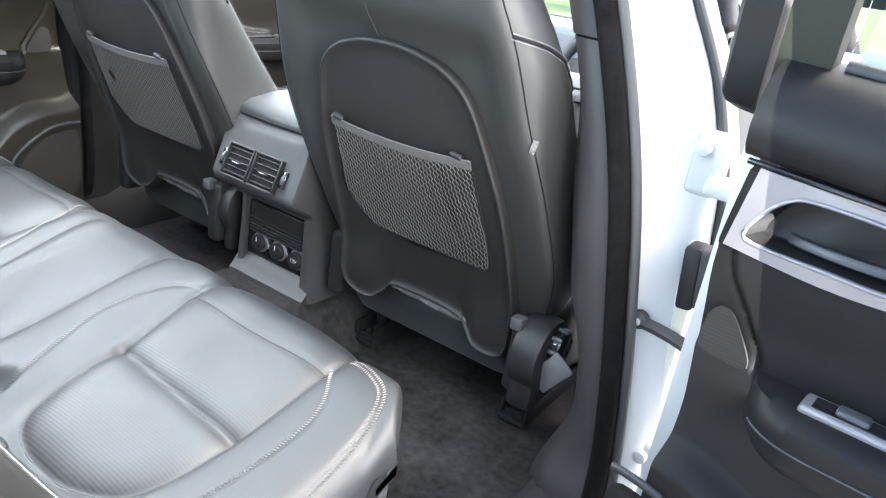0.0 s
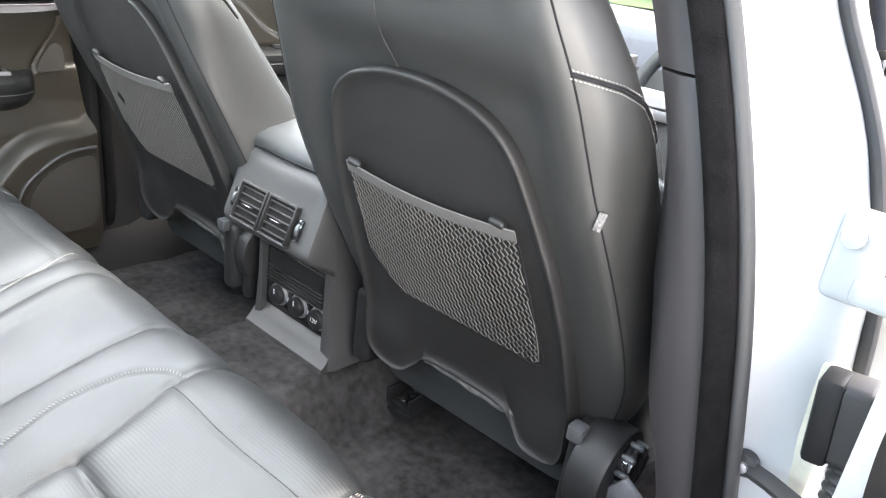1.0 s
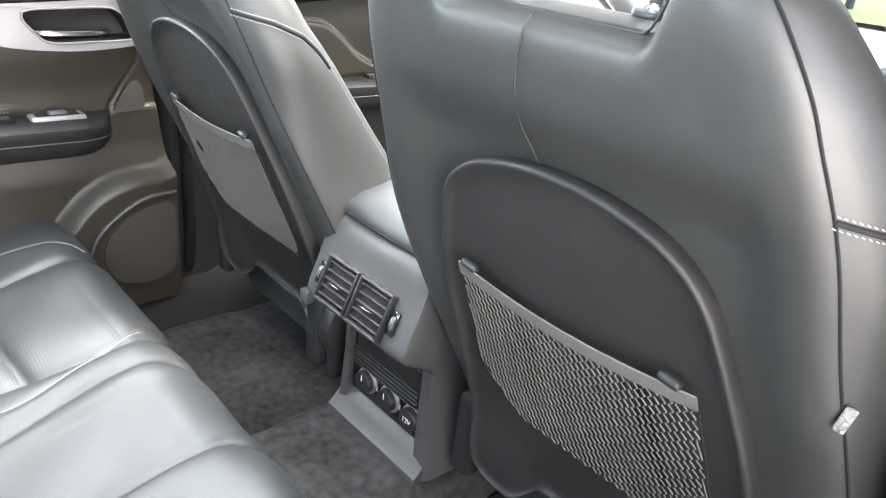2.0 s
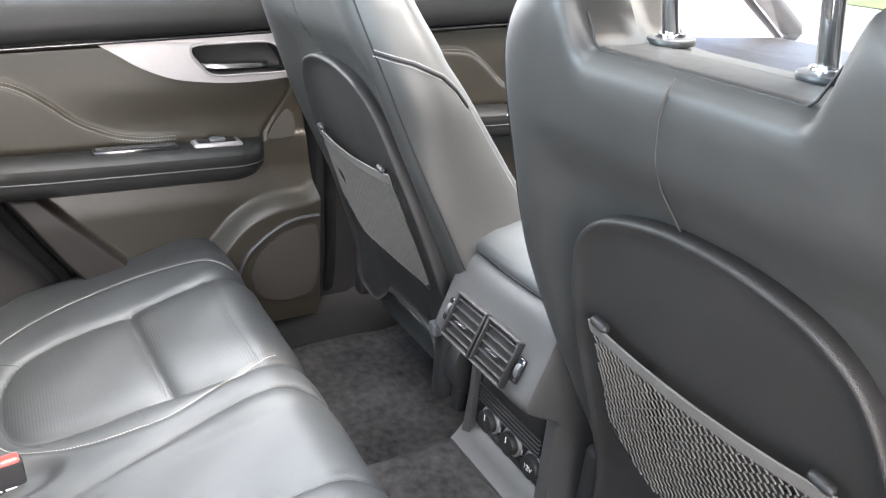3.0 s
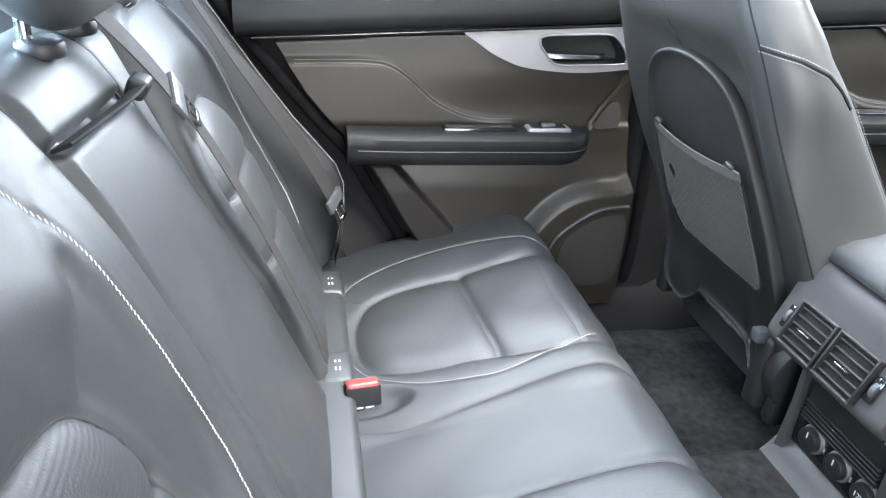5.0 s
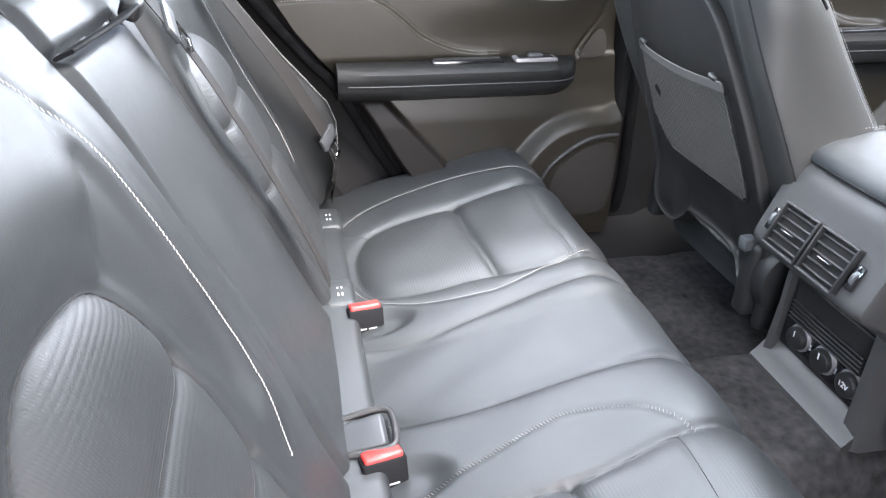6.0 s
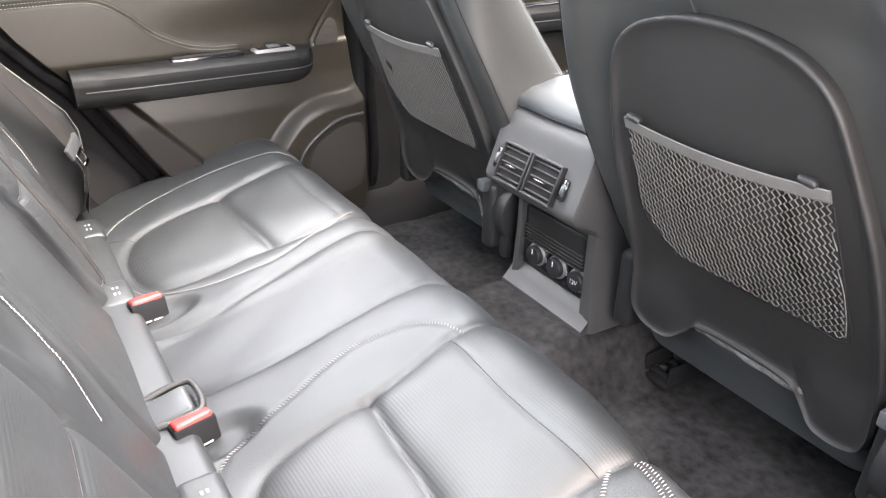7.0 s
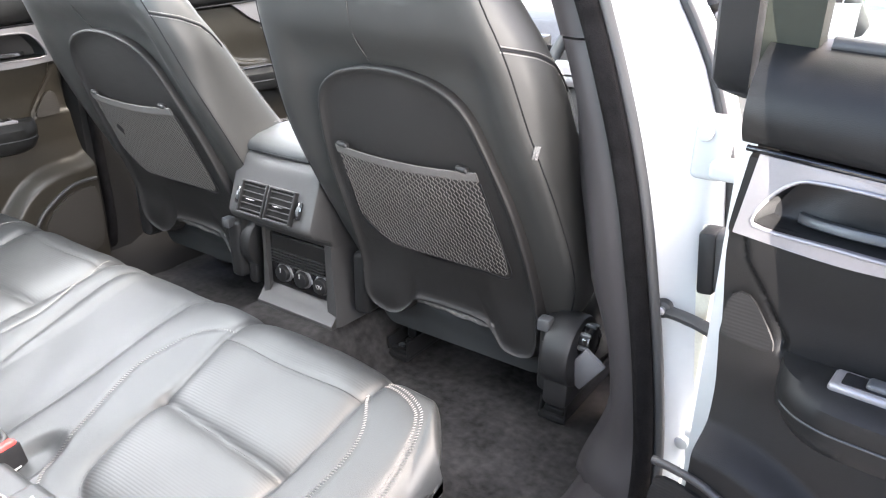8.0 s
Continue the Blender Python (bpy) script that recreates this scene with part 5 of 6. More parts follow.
        along("rear_rail", [fr(-0.75, 1.50), fr(-0.82, 1.3), fr(-0.86, 1.16)], 0.022, PLASTIC)
        pane = solid("window_pane", plate([(-0.075, 1.16), (-0.84, 1.12), (-0.76, 1.49), (-0.11, 1.49)], None, 0.004, lambda a, b, c: (-0.036 + lean(b) + c, a, b)), GLASS, e, "tinted window glass", smooth=False)
        pane.visible_shadow = False
    return e


# one mesh in two tones: darkened as shade on the right doors, paler on the left
GRILLE_SHADED = mat("shaded_speaker_mesh", (0.0075, 0.0072, 0.0072), 0.6, spots=0.1, dots=0.12, rows="Z", spec=0.3)
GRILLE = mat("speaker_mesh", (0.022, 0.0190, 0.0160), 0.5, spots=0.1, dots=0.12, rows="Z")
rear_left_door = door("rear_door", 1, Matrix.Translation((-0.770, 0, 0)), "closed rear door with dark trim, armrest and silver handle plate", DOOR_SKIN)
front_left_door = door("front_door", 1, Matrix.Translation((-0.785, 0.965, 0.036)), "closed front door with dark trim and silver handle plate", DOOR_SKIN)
HINGE = Vector((0.945, 0.010, 0))
OPEN = 84.0
rear_right_door = door("rear_door", -1, Matrix.Translation(HINGE) @ Matrix.Rotation(radians(OPEN), 4, "Z") @ Matrix.Translation(-HINGE) @ Matrix.Translation((0.765, 0, 0)), "open white rear door showing dark trim and silver handle plate", DOOR_SKIN_SHADED)
front_right_door = door("front_door", -1, Matrix.Translation((0.785, 1.02, 0.036)), "closed front door with dark trim seen past the seat", DOOR_SKIN_SHADED)

# ---- floor, sills, pillars, roof ----
floor = thing("floor", "dark brown-black carpet with a raised tunnel", "carpet", (0, 0, 0.38), kind="structure")
xs = np.linspace(-0.86, 0.86, 150)
ys = np.linspace(-0.80, 1.9, 160)
X, Y = np.meshgrid(xs, ys, indexing="ij")
h = 0.108 * (1 - ss(np.abs(X - 0.01), 0.115, 0.205)) + 0.05 * ss(np.abs(X), 0.70, 0.82)
h += 0.14 * (1 - ss(Y, -0.60, -0.25)) * 0.2
h += 0.004 * np.sin(X * 19 + 2 * np.sin(Y * 7)) * np.sin(Y * 15 + X * 6) + 0.0015 * np.sin(X * 61) * np.sin(Y * 53)
sheet("carpet", np.stack([X, Y, h], -1), (0, 0, -0.03), CARPET, floor)

SEAL = [(0.600, -0.120, 1.46), (0.655, -0.085, 1.33), (0.699, -0.055, 1.21), (0.750, -0.050, 1.07), (0.786, -0.050, 0.95), (0.812, -0.050, 0.835), (0.835, -0.050, 0.72), (0.853, -0.052, 0.61), (0.864, -0.060, 0.53), (0.872, -0.085, 0.465), (0.878, -0.14, 0.425), (0.884, -0.25, 0.405), (0.888, -0.50, 0.402), (0.888, -0.85, 0.42)]
seal = thing("door_seal", "black flocked rubber seal round the rear door opening", "door seal", SEAL[0], kind="structure")
v, f = sweep(smooth_path(SEAL, 0.012) - np.array(SEAL[0]), rounded(0.031, 0.028, 0.011, 4), (0.45, -1, 0.05))
raw("seal_bead", v, f, FLOCK, seal)
lip = [(x + 0.021, y + 0.010, z) for x, y, z in SEAL[:10]] + [(x + 0.012, y + 0.006, z - 0.014) for x, y, z in SEAL[10:]]
v, f = sweep(smooth_path(lip, 0.012) - np.array(SEAL[0]), rounded(0.016, 0.020, 0.006, 3), (0.45, -1, 0.05))
raw("seal_lip", v, f, RUBBER, seal)

seal_p = smooth_path(SEAL[:10], 0.02)
sx_at = lambda z: float(np.interp(z, seal_p[::-1, 2], seal_p[::-1, 0]))
sy_at = lambda z: float(np.interp(z, seal_p[::-1, 2], seal_p[::-1, 1]))
trim = thing("pillar_trim", "dark grey plastic trim of the centre pillar", "pillar trim", (0.76, 0.03, 0.42), kind="structure")
to = np.array((0.76, 0.03, 0.42))
for name, za, zb in (("lower_trim", 0.44, 1.160), ("upper_trim", 1.163, 1.48)):
    rings = []
    for z in np.linspace(za, zb, 30):
        x, y = sx_at(z), sy_at(z)
        flare = 0.05 * (1 - float(ss(z, 0.44, 0.60))) + 0.022 * (1 - float(ss(z, 0.92, 1.12))) * float(ss(z, 0.66, 0.80))
        g = 0.004 if name == "upper_trim" else 0.0
        rings.append(np.array([(x - 0.008, y + 0.004, z), (x - 0.032 - g, y + 0.000 + g, z), (x - 0.058 - flare * 0.4 - g, y + 0.012 + g, z), (x - 0.080 - flare - g, y + 0.060, z), (x - 0.086 - flare, y + 0.16, z), (x - 0.088 - flare, y + 0.34, z), (x, y + 0.34, z)]) - to)
    loft(name, rings, PILLAR_TRIM, trim)

XR = lambda z: float(np.interp(z, [0.40, 0.55, 0.694, 0.808, 0.99, 1.064, 1.14, 1.228, 1.47], [0.948, 0.938, 0.928, 0.915, 0.892, 0.867, 0.838, 0.787, 0.690]))
pillar = thing("centre_pillar", "white painted metal centre pillar of the car body", "car body", (0.88, 0.05, 0.40), kind="structure")
po = np.array((0.88, 0.05, 0.40))
rings = []
for z in np.linspace(0.36, 1.50, 44):
    x, r = sx_at(z), XR(z)
    y = sy_at(z) + 0.05
    rings.append(np.array([(x + 0.012, y - 0.028, z), (x + 0.026, y - 0.022, z), (x + 0.05, y - 0.010, z), (r - 0.022, y + 0.000, z), (r - 0.008, y + 0.006, z), (r, y + 0.022, z), (r + 0.004, y + 0.06, z), (r + 0.002, y + 0.15, z), (x, y + 0.15, z)]) - po)
loft("pillar_panel", rings, PAINT, pillar)
v, f = sweep(smooth_path([(XR(z) + 0.008, sy_at(z) + 0.085, z) for z in np.linspace(0.62, 1.46, 16)], 0.02) - po, rounded(0.012, 0.016, 0.005, 2), (1, -0.4, 0))
raw("weatherstrip", v, f, RUBBER, pillar, "black rubber weatherstrip")
part("seam_bead", box(0.0, 0.030, -0.052, -0.040, 0.18, 0.52, 0.005, 2), PUTTY, pillar, "yellowed seam sealer")
part("hinge_leaf", box(-0.028, 0.020, -0.062, -0.030, 0.585, 0.675, 0.010, 3), PAINT, pillar)
part("hinge_arm", box(0.0, 0.10, -0.072, -0.036, 0.590, 0.618, 0.008, 3), PAINT, pillar)
part("hinge_bolt", disc(0.011, 0.014, Matrix.Translation((-0.012, -0.066, 0.652)) @ Matrix.Rotation(radians(90), 4, "X"), 18, 0.003), PAINT, pillar)
part("hinge_leaf", box(0.010, 0.050, -0.062, -0.030, 0.10, 0.19, 0.010, 3), PAINT, pillar)
part("hinge_bolt", disc(0.011, 0.014, Matrix.Translation((0.028, -0.066, 0.165)) @ Matrix.Rotation(radians(90), 4, "X"), 18, 0.003), PAINT, pillar)

boot = thing("wiring_boot", "black rubber cable boot between pillar and open door", "cable boot", (0.924, -0.010, 0.84))
part("connector_block", box(-0.024, 0.022, -0.034, 0.012, 0.0, 0.085, 0.007, 3, Matrix.Rotation(radians(-6), 4, "Y")), RUBBER, boot)
part("connector_lip", box(-0.028, -0.004, -0.038, 0.006, -0.004, 0.088, 0.006, 2, Matrix.Rotation(radians(-6), 4, "Y")), PLASTIC, boot)
bp = smooth_path([(0.012, -0.018, 0.0), (0.014, -0.020, -0.04), (0.018, -0.026, -0.08), (0.034, -0.036, -0.11)], 0.002)
t, s, u = frames(bp, (1, 0, 0))
rings = []
for i in range(len(bp)):
    r = 0.013 + 0.0028 * math.sin(i * 1.05)
    rings.append([bp[i] + s[i] * r * math.cos(a) + u[i] * r * math.sin(a) for a in np.linspace(0, 2 * math.pi, 14, endpoint=False)])
loft("bellows", rings, RUBBER, boot, "ribbed rubber bellows", sharp=80)
tube("cable", [(0.018, -0.010, 0.01), (0.045, -0.02, 0.0), (0.052, -0.03, -0.05), (0.060, -0.045, -0.11)], 0.008, RUBBER, boot)

check = thing("door_check_strap", "black metal check strap bolted to the white pillar", "check strap", (0.852, -0.020, 0.790))
part("pivot_bolt", disc(0.014, 0.016, Matrix.Translation((0, -0.010, 0)) @ Matrix.Rotation(radians(90), 4, "X"), 22, 0.003), RUBBER, check)
part("pivot_pin", disc(0.006, 0.008, Matrix.Translation((0, -0.020, 0)) @ Matrix.Rotation(radians(90), 4, "X"), 14, 0.001), STEEL, check)
v, f = sweep(np.array([(0.004, -0.012, -0.002), (0.030, -0.026, 0.003), (0.060, -0.048, 0.010), (0.105, -0.084, 0.018), (0.150, -0.120, 0.026)]), rounded(0.018, 0.011, 0.003, 2), (0, -0.6, 1))
raw("strap_arm", v, f, RUBBER, check)

# sills: white rocker outside, dark trim inside, on both sides
for s in (-1, 1):
    sl = thing("sill", "white painted sill with dark inner trim under the doors", "sill", (s * 0.90, 0.3, 0.25), kind="structure")
    so = np.array((s * 0.90, 0.3, 0.25))
    rings = []
    for y in np.linspace(-0.92, 1.9, 12):
        rings.append(np.array([(s * x, y, z) for x, z in ((0.868, 0.40), (0.885, 0.415), (0.915, 0.41), (0.955, 0.385), (0.975, 0.34), (0.97, 0.24), (0.93, 0.20), (0.86, 0.20))]) - so)
    loft("rocker_panel", rings if s > 0 else [r[::-1] for r in rings], PAINT, sl)
    rings = []
    for y in np.linspace(-0.90, 1.9, 30):
        k = float(ss(y, -0.35, 0.0)) * 0.012
        rings.append(np.array([(s * x, y, z) for x, z in ((0.720 + k, 0.385), (0.745 + k, 0.425), (0.785, 0.452), (0.830, 0.452), (0.868, 0.425), (0.868, 0.38))]) - so)
    # the far sill's trim is darkened as shade; both sides are one plastic
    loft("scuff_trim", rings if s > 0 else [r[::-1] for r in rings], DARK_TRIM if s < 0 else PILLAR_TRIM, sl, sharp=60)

lp = thing("pillar_trim", "dark plastic trim of the far centre pillar", "pillar trim", (-0.80, 0.08, 0.42), kind="structure")
# plastic coloured near black to hold the shade of the far gap
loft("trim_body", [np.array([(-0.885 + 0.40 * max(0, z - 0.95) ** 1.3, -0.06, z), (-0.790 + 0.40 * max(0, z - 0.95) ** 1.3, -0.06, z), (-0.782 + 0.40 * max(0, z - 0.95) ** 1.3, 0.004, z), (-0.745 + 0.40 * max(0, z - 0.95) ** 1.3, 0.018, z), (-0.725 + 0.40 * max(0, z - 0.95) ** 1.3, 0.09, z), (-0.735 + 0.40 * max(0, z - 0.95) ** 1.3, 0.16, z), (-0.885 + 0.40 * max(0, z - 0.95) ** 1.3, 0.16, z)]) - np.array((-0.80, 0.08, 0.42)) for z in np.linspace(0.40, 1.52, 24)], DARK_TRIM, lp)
ls = thing("door_seal", "black rubber seal round the far rear door opening", "door seal", (-0.75, 0.04, 0.45), kind="structure")
v, f = sweep(smooth_path([(-0.752, 0.042, 1.10), (-0.738, 0.044, 0.90), (-0.732, 0.046, 0.70), (-0.735, 0.046, 0.52), (-0.76, 0.02, 0.45), (-0.77, -0.20, 0.44), (-0.775, -0.44, 0.50), (-0.775, -0.53, 0.62), (-0.765, -0.632, 0.80), (-0.758, -0.69, 0.868), (-0.752, -0.765, 0.96), (-0.748, -0.845, 1.06), (-0.735, -0.91, 1.16)], 0.015) - np.array((-0.75, 0.04, 0.45)), rounded(0.024, 0.026, 0.009, 3), (1, 0, 0))
raw("seal_bead", v, f, FLOCK, ls)
kp = thing("kick_trim", "dark moulded trim at the foot of the far pillar", "trim", (-0.72, 0.10, 0.40), kind="structure")
# shade at the pillar's foot is put into this black colour
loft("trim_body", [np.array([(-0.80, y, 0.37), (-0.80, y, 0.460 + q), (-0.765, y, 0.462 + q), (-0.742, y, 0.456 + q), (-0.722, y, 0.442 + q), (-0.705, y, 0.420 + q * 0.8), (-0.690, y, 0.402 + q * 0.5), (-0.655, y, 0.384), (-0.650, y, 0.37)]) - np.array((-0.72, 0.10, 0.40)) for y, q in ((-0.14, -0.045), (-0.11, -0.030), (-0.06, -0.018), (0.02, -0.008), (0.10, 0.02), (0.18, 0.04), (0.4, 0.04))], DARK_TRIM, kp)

# body behind and above: quarter panels, parcel area, roof, glass
body = thing("car_body", "white car body shell closing the cabin behind and above", "car body", (0, -0.5, 0.4), kind="structure")
bo = np.array((0, -0.5, 0.4))
for s in (-1, 1):
    rings = []
    for z, xi, xo, yf in ((0.36, 0.83, 0.965, -0.36), (0.50, 0.83, 0.965, -0.38), (0.62, 0.83, 0.96, -0.45), (0.80, 0.83, 0.955, -0.67), (1.0, 0.82, 0.945, -0.87), (1.12, 0.80, 0.92, -0.96), (1.30, 0.73, 0.84, -0.98), (1.50, 0.64, 0.74, -0.97)):
        yf = yf - (0.14 if s > 0 else 0.02)
        rings.append(np.array([(s * xi, yf, z), (s * xo, yf + 0.01, z), (s * xo, -1.85, z), (s * xi, -1.85, z)]) - bo)
    loft("quarter_panel", rings if s > 0 else [r[::-1] for r in rings], PAINT, body, sharp=30)
    rings = []
    for z, xi, yf in ((0.40, 0.715, -0.31), (0.50, 0.715, -0.325), (0.62, 0.71, -0.395), (0.80, 0.705, -0.615), (1.0, 0.70, -0.81), (1.10, 0.69, -0.90), (1.14, 0.67, -0.94), (1.30, 0.61, -0.97), (1.50, 0.53, -0.97)):
        yf -= 0.12 if s > 0 else 0.05 + 0.12 * (1 - float(ss(z, 0.66, 0.95))) - 0.12 * float(ss(z, 1.10, 1.28))
        # on the far side a black lip fills the corner where deep shade falls
        tuck = 0.13 if s < 0 and z < 1.12 else 0.001
        rings.append(np.array([(s * xi, yf - 0.10, z), (s * (xi + 0.05), yf - 0.02, z), (s * (xi + 0.075), yf, z), (s * (xi + 0.092), yf + tuck, z), (s * (xi + 0.115), yf + tuck, z), (s * (xi + 0.116), -1.8, z), (s * xi, -1.8, z)]) - bo)
    loft("quarter_trim", rings if s > 0 else [r[::-1] for r in rings], DARK_TRIM, body, sharp=30)
part("parcel_floor", box(-0.80, 0.80, -1.35, -0.42, 0.0, 0.62, 0.03), FELT, body)
part("boot_cover", box(-0.80, 0.80, -1.36, -0.47, 0.70, 0.72, 0.006), DARK_TRIM, body, "black fabric boot cover")
rear_glass = part("rear_window", plate([(-0.66, 0.0), (0.66, 0.0), (0.58, 0.46), (-0.58, 0.46)], None, 0.006, lambda a, b, c: (a, -0.92 - 0.22 * b + c, 0.66 + b)), GLASS_DARK, body, "dark tinted rear window", smooth=False)
rear_glass.visible_shadow = False
part("tailgate_lower", box(-0.90, 0.90, -1.40, -1.32, -0.05, 0.72, 0.03), PAINT, body)
X, Y = np.meshgrid(np.linspace(-0.70, 0.70, 30), np.linspace(-1.45, 1.30, 40), indexing="ij")
Zr = 1.60 - 0.12 * (np.abs(X) / 0.70) ** 3 - 0.10 * ((Y + 0.1) / 1.4) ** 2
roof = thing("ceiling", "pale headliner framing a large panoramic glass roof", "headliner", (0, 0, 1.5), kind="structure")
Xc, Yc = (X[:-1, :-1] + X[1:, 1:]) / 2, (Y[:-1, :-1] + Y[1:, 1:]) / 2
opening = (np.abs(Xc) < 0.50) & (Yc > -0.60) & (Yc < 0.95)
sheet("headliner", (np.stack([X, Y, Zr], -1) - np.array((0, 0, 1.5)))[::-1], (0, 0, 0.05), CREAM, roof, keep=~opening[::-1])
sheet("roof_skin", np.stack([X * 1.05, Y * 1.02, Zr + 0.056], -1) - np.array((0, 0, 1.5)), (0, 0, -0.004), PAINT, roof, keep=~opening)
pano = sheet("roof_glass", np.stack([X, Y, Zr + 0.062], -1) - np.array((0, 0, 1.5)), (0, 0, 0.004), GLASS, roof, "large tinted glass roof panel", keep=(np.abs(Xc) < 0.54) & (Yc > -0.65) & (Yc < 1.0))
pano.visible_shadow = False
rings = []
for y, w, zt in ((1.75, 0.88, 0.98), (2.1, 0.90, 0.96), (2.6, 0.90, 0.90), (2.85, 0.86, 0.80), (2.98, 0.74, 0.66)):
    rings.append([(a, y + 0.5, (zt + 0.30) / 2 - 0.4 + b) for a, b in rounded(2 * w, zt - 0.30, 0.10, 4)])
loft("front_bodywork", rings, PAINT, body)
for s in (-1, 1):
    for y in (2.35, -1.35):
        m = Matrix.Translation((s * 0.86, y + 0.5, -0.05)) @ Matrix.Rotation(radians(90), 4, "Y")
        w = part("wheel", disc(0.35, 0.24, m, 40, 0.03), TYRE, body)
        part("rim", disc(0.24, 0.25, m, 28, 0.01), STEEL, w)
for s in (-1, 1):
    tube("windscreen_pillar", [(s * 0.70, 1.45, 1.06), (s * 0.78, 1.85, 0.85), (s * 0.84, 2.25, 0.66)], 0.045, PILLAR_TRIM, body)

# dashboard, steering wheel, windscreen
dash = thing("dashboard", "dark soft dashboard with a silver strip and centre controls", "dashboard", (0, 1.3, 0.9))
rings = []
for x in np.linspace(-0.80, 0.80, 24):
    bulge = 0.03 * math.exp(-((x - 0.4) / 0.22) ** 2)
    rings.append([(x, -0.36, -0.30), (x, -0.30 - bulge, -0.02), (x, -0.26, 0.10 + bulge), (x, -0.10, 0.155 + bulge), (x, 0.35, 0.15), (x, 0.40, -0.40)])
loft("dash_body", rings, PLASTIC_SOFT, dash)
part("dash_strip", box(-0.78, 0.78, -0.335, -0.30, 0.00, 0.03, 0.005, 2), SILVER, dash, "satin silver strip")
part("centre_screen", box(-0.13, 0.13, -0.35, -0.29, 0.02, 0.14, 0.006, 2), PLASTIC_GLOSS, dash)
ctrl = part("control_panel", box(-0.12, 0.12, -0.40, -0.32, -0.20, -0.02, 0.01, 2), PLASTIC, dash)
for i in range(4):
    for k in range(3):
        part("control_button", box(-0.09 + 0.05 * i, -0.055 + 0.05 * i, -0.408, -0.395, -0.17 + 0.045 * k, -0.145 + 0.045 * k, 0.003, 2), SILVER if (i + k) % 2 else PLASTIC_GREY, ctrl)
wheel = thing("steering_wheel", "black leather steering wheel with a padded hub", "steering wheel", (0.42, 0.80, 0.98))
wm = Matrix.Rotation(radians(65), 4, "X")
pts = [Vector((0.185 * math.cos(a), 0.185 * math.sin(a), 0)) for a in np.linspace(0, 2 * math.pi, 61)]
v, f = sweep(np.array([wm @ p for p in pts]), ring(0.017, 12), tuple(wm @ Vector((0, 0, 1))), caps=False)
raw("rim", v, f, LEATHER, wheel)
part("hub", disc(0.075, 0.05, wm, 36, 0.015), PLASTIC, wheel)
for a in (0, 180, 270):
    part("spoke", box(0.05, 0.178, -0.020, 0.020, -0.010, 0.010, 0.006, 2, wm @ Matrix.Rotation(radians(a), 4, "Z")), SILVER, wheel)
screen = thing("windscreen", "clear laminated windscreen above the dashboard", "windscreen", (0, 1.4, 1.25), kind="structure")
X, Y = np.meshgrid(np.linspace(-0.80, 0.80, 20), np.linspace(0, 1, 12), indexing="ij")
ws = sheet("glass_pane", np.stack([X * (1 - 0.12 * Y), 0.36 - 0.86 * Y - 0.10 * (X / 0.8) ** 2, -0.20 + 0.44 * Y], -1), (0, 0.004, 0.006), GLASS, screen)
ws.visible_shadow = False

# ---- outside ----
ground = thing("ground", "pale concrete yard running out to grass", "ground", (0, 0, 0), kind="structure")
bm = bmesh.new()
bmesh.ops.create_grid(bm, x_segments=60, y_segments=60, size=400)
part("asphalt", bm, ASPHALT, ground)
grass = thing("grass", "green grass field beyond the yard", "grass", (0, 0, 0), kind="structure")
bm = bmesh.new()
bmesh.ops.create_grid(bm, x_segments=40, y_segments=20, size=1, matrix=Matrix.Translation((20, 75, 0.06)) @ Matrix.Diagonal((150, 55, 1, 1)))
for v in bm.verts:
    v.co.z += 0.3 * noise.noise(v.co * 0.08) + max(0, v.co.y - 30) * 0.035
part("field", bm, GRASS, grass)
hill = thing("hill", "hazy grey-green hill on the horizon", "hill", (0, 0, 0), kind="structure")
X, Y = np.meshgrid(np.linspace(-400, 500, 60), np.linspace(0, 1, 12), indexing="ij")
crest = 26 + 10 * np.sin(X / 90) + 6 * np.sin(X / 37 + 1)
sheet("ridge", np.stack([X, 330 + 60 * (1 - Y), -2 + crest * np.sin(Y * math.pi / 2)], -1)[::-1], (0, 5, 0), HILL, hill)


def hedge_tree(x, y, h, seed):
    rnd = random.Random(seed)
    e = thing("tree", "leafy green tree at the edge of the yard", "tree", (x, y, 0.0), "trees beyond the yard")
    tr = smooth_path([(0, 0, 0), (0.1 * rnd.uniform(-1, 1), 0, h * 0.3), (0.2 * rnd.uniform(-1, 1), 0.1, h * 0.62)], 0.3)
    rings = [[(p[0] + 0.16 * (1 - 0.6 * i / len(tr)) * math.cos(a), p[1] + 0.16 * (1 - 0.6 * i / len(tr)) * math.sin(a), p[2]) for a in np.linspace(0, 2 * math.pi, 9, endpoint=False)] for i, p in enumerate(tr)]
    loft("trunk", rings, RUBBER, e)
    v, f = [], []
    for _ in range(1500):
        a, b, r = rnd.uniform(0, 6.283), rnd.uniform(-1, 1), rnd.random() ** 0.4
        wob = 1 + 0.35 * math.sin(3 * a + seed) * math.cos(4 * b)
        c = Vector((math.cos(a) * math.sqrt(1 - b * b) * r * h * 0.34 * wob, math.sin(a) * math.sqrt(1 - b * b) * r * h * 0.34 * wob, h * 0.62 + b * r * h * 0.36))
        u = Vector((rnd.gauss(0, 1), rnd.gauss(0, 1), rnd.gauss(0, 1))).normalized() * h * 0.035
        w = u.cross(Vector((rnd.gauss(0, 1), rnd.gauss(0, 1), rnd.gauss(0, 1)))).normalized() * h * 0.022
        k = len(v)
        v += [c - u, c + w, c + u, c - w]
        f.append((k, k + 1, k + 2, k + 3))
    raw("crown", v, f, LEAVES, e, smooth=False)


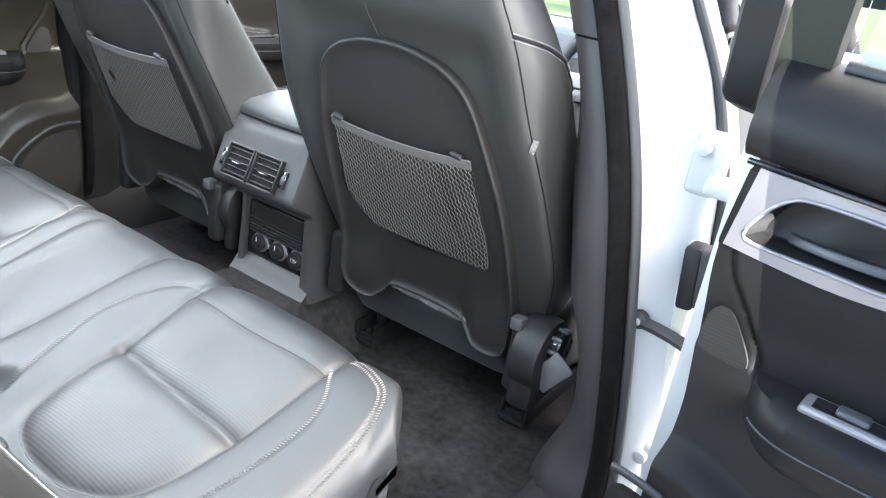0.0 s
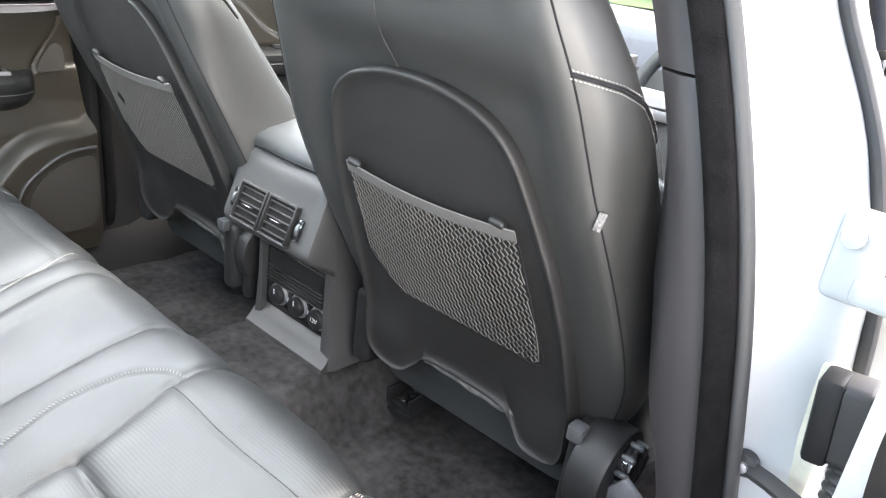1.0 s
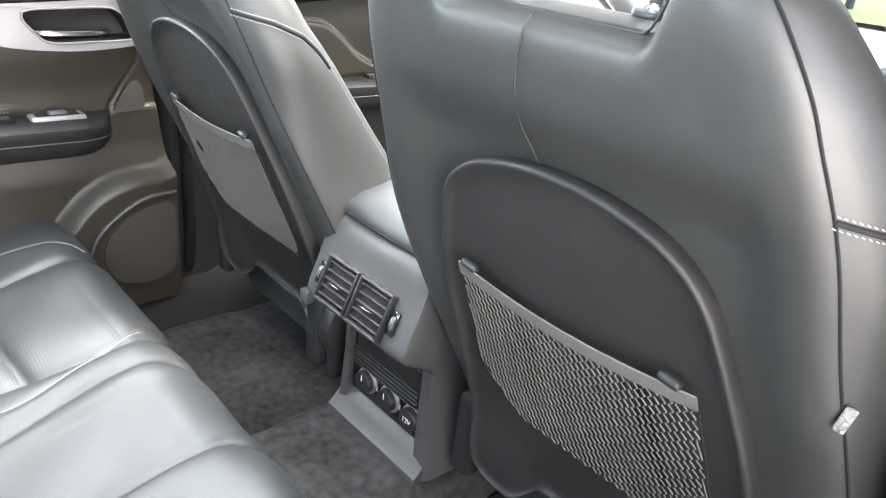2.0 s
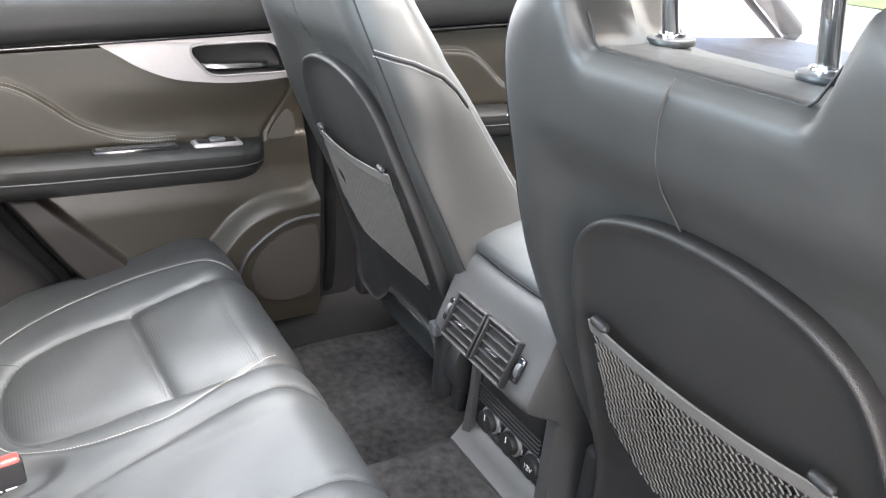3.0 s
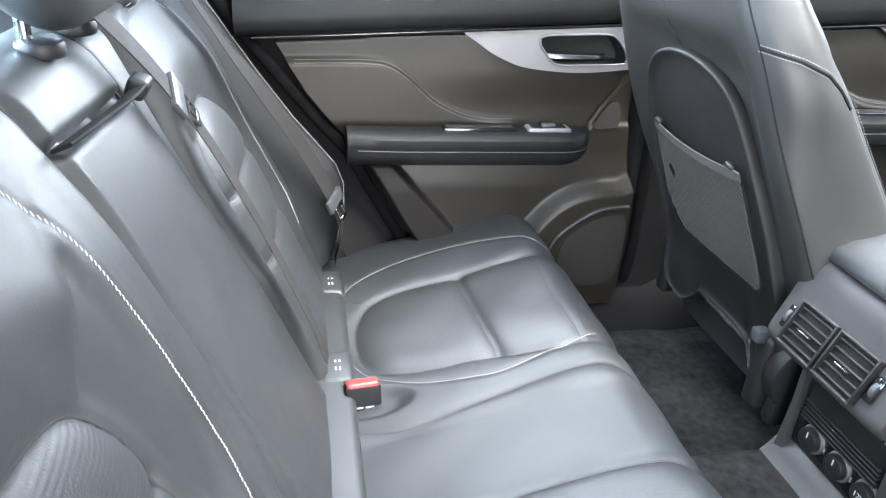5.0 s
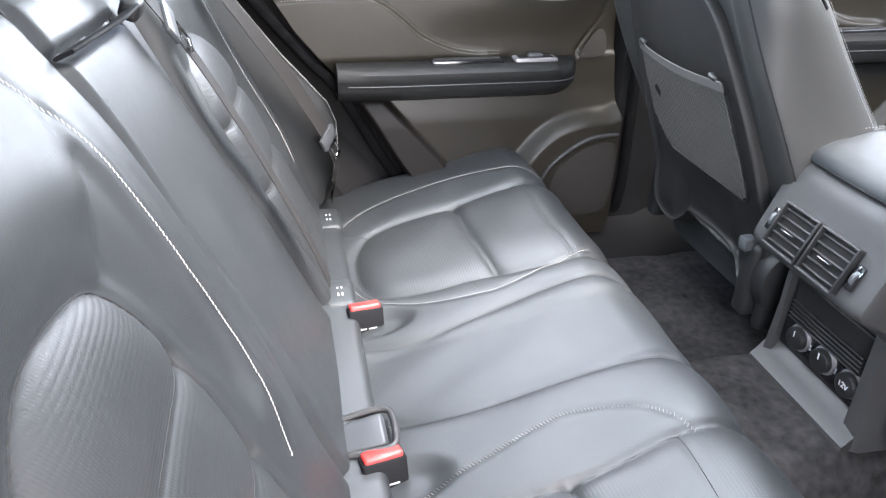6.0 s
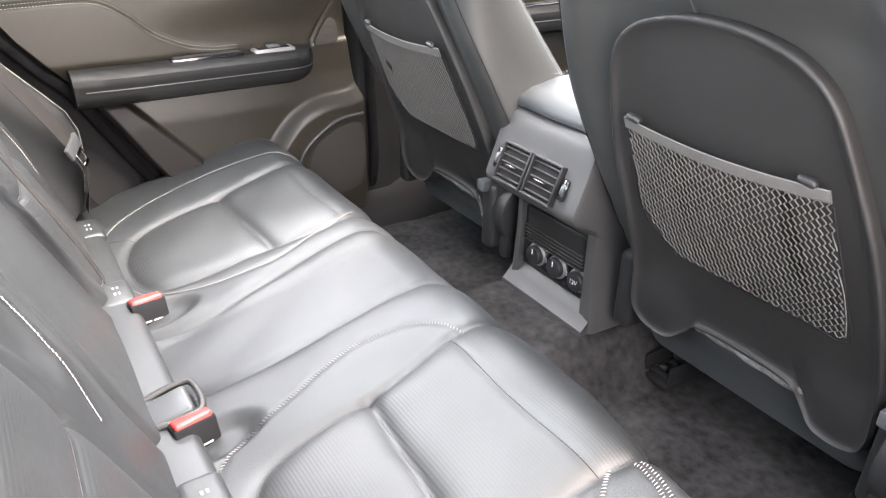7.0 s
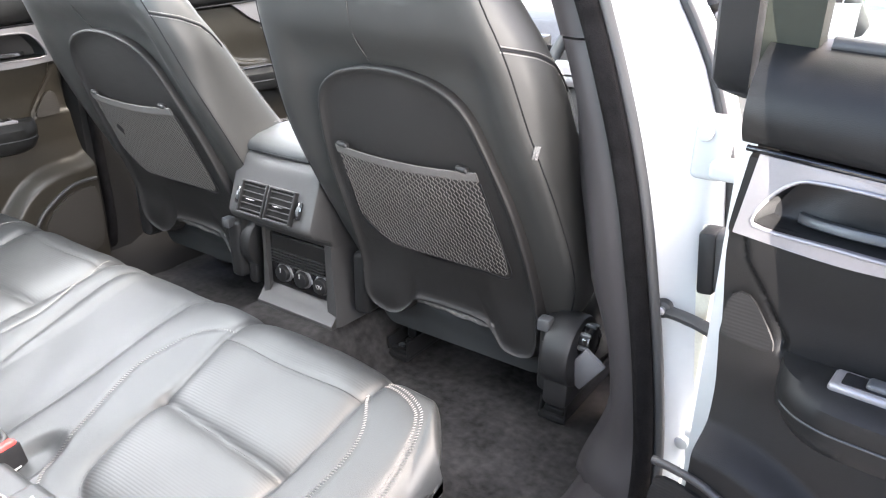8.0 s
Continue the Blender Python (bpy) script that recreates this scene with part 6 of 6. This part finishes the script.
for i, (x, y, h) in enumerate(((2, 26, 5), (6, 30, 6.5), (11, 27, 5.5), (16, 31, 7), (-3, 29, 6), (22, 28, 6), (28, 33, 7), (-9, 27, 5.5))):
    hedge_tree(x, y, h, i + 3)


def parked_car(x, y, turn, label):
    e = thing("parked_car", label, "car", (x, y, 0))
    e.rotation_euler = (0, 0, radians(turn))
    # stations along the length: position, half width, sill, shoulder height
    st = [(-2.15, 0.72, 0.42, 0.72), (-2.0, 0.82, 0.32, 0.86), (-1.4, 0.89, 0.28, 0.95), (-0.3, 0.90, 0.26, 0.98), (0.6, 0.90, 0.26, 0.97), (1.0, 0.89, 0.27, 0.95), (1.6, 0.86, 0.30, 0.86), (2.0, 0.80, 0.34, 0.74), (2.15, 0.68, 0.42, 0.60)]
    rings = []
    for q, w, a, b in st:
        pr = rounded(2 * w, b - a, 0.12, 4)
        rings.append([(u, q, (a + b) / 2 + t) for u, t in pr])
    loft("body", rings, PAINT, e)
    rings = [[(u, q, 0.94 + (t + 0.5) * hh) for u, t in [(c * 2 * ww, d) for c, d in rounded(1.0, 1.0, 0.2, 4)]] for q, ww, hh in ((-1.75, 0.66, 0.05), (-1.3, 0.68, 0.36), (-0.9, 0.68, 0.44), (-0.1, 0.68, 0.46), (0.35, 0.68, 0.40), (1.05, 0.70, 0.04))]
    cabin = loft("cabin_glass", rings, GLASS_BODY, e, "dark green-tinted cabin glass")
    part("roof", box(-0.58, 0.58, -1.25, 0.10, 1.385, 1.425, 0.018, 3), PAINT, e)
    for s in (-1, 1):
        tube("windscreen_pillar", [(s * 0.57, 0.10, 1.40), (s * 0.63, 0.60, 1.17), (s * 0.68, 1.03, 0.96)], 0.03, PAINT, e)
        part("headlight", box(s * 0.60 - 0.14, s * 0.60 + 0.14, 1.96, 2.10, 0.58, 0.70, 0.03, 3), CHROME, e)
        part("door_mirror", box(s * 0.96 - 0.09, s * 0.96 + 0.09, 0.52, 0.62, 0.96, 1.10, 0.035, 3), PAINT, e)
        for q in (-1.35, 1.35):
            m = Matrix.Translation((s * 0.80, q, 0.33)) @ Matrix.Rotation(radians(90), 4, "Y")
            w = part("wheel", disc(0.33, 0.22, m, 40, 0.03), TYRE, e)
            part("rim", disc(0.22, 0.235, m, 28, 0.01), STEEL, w)
    return e


GLASS_BODY = mat("dark_glass", (0.03, 0.055, 0.05), 0.06, spots=0.1, coat=0.6)
parked_car(1.75, 4.6, 172, "white parked car standing ahead of the open door")
parked_car(5.2, 8.5, 150, "white parked car farther off on the yard")
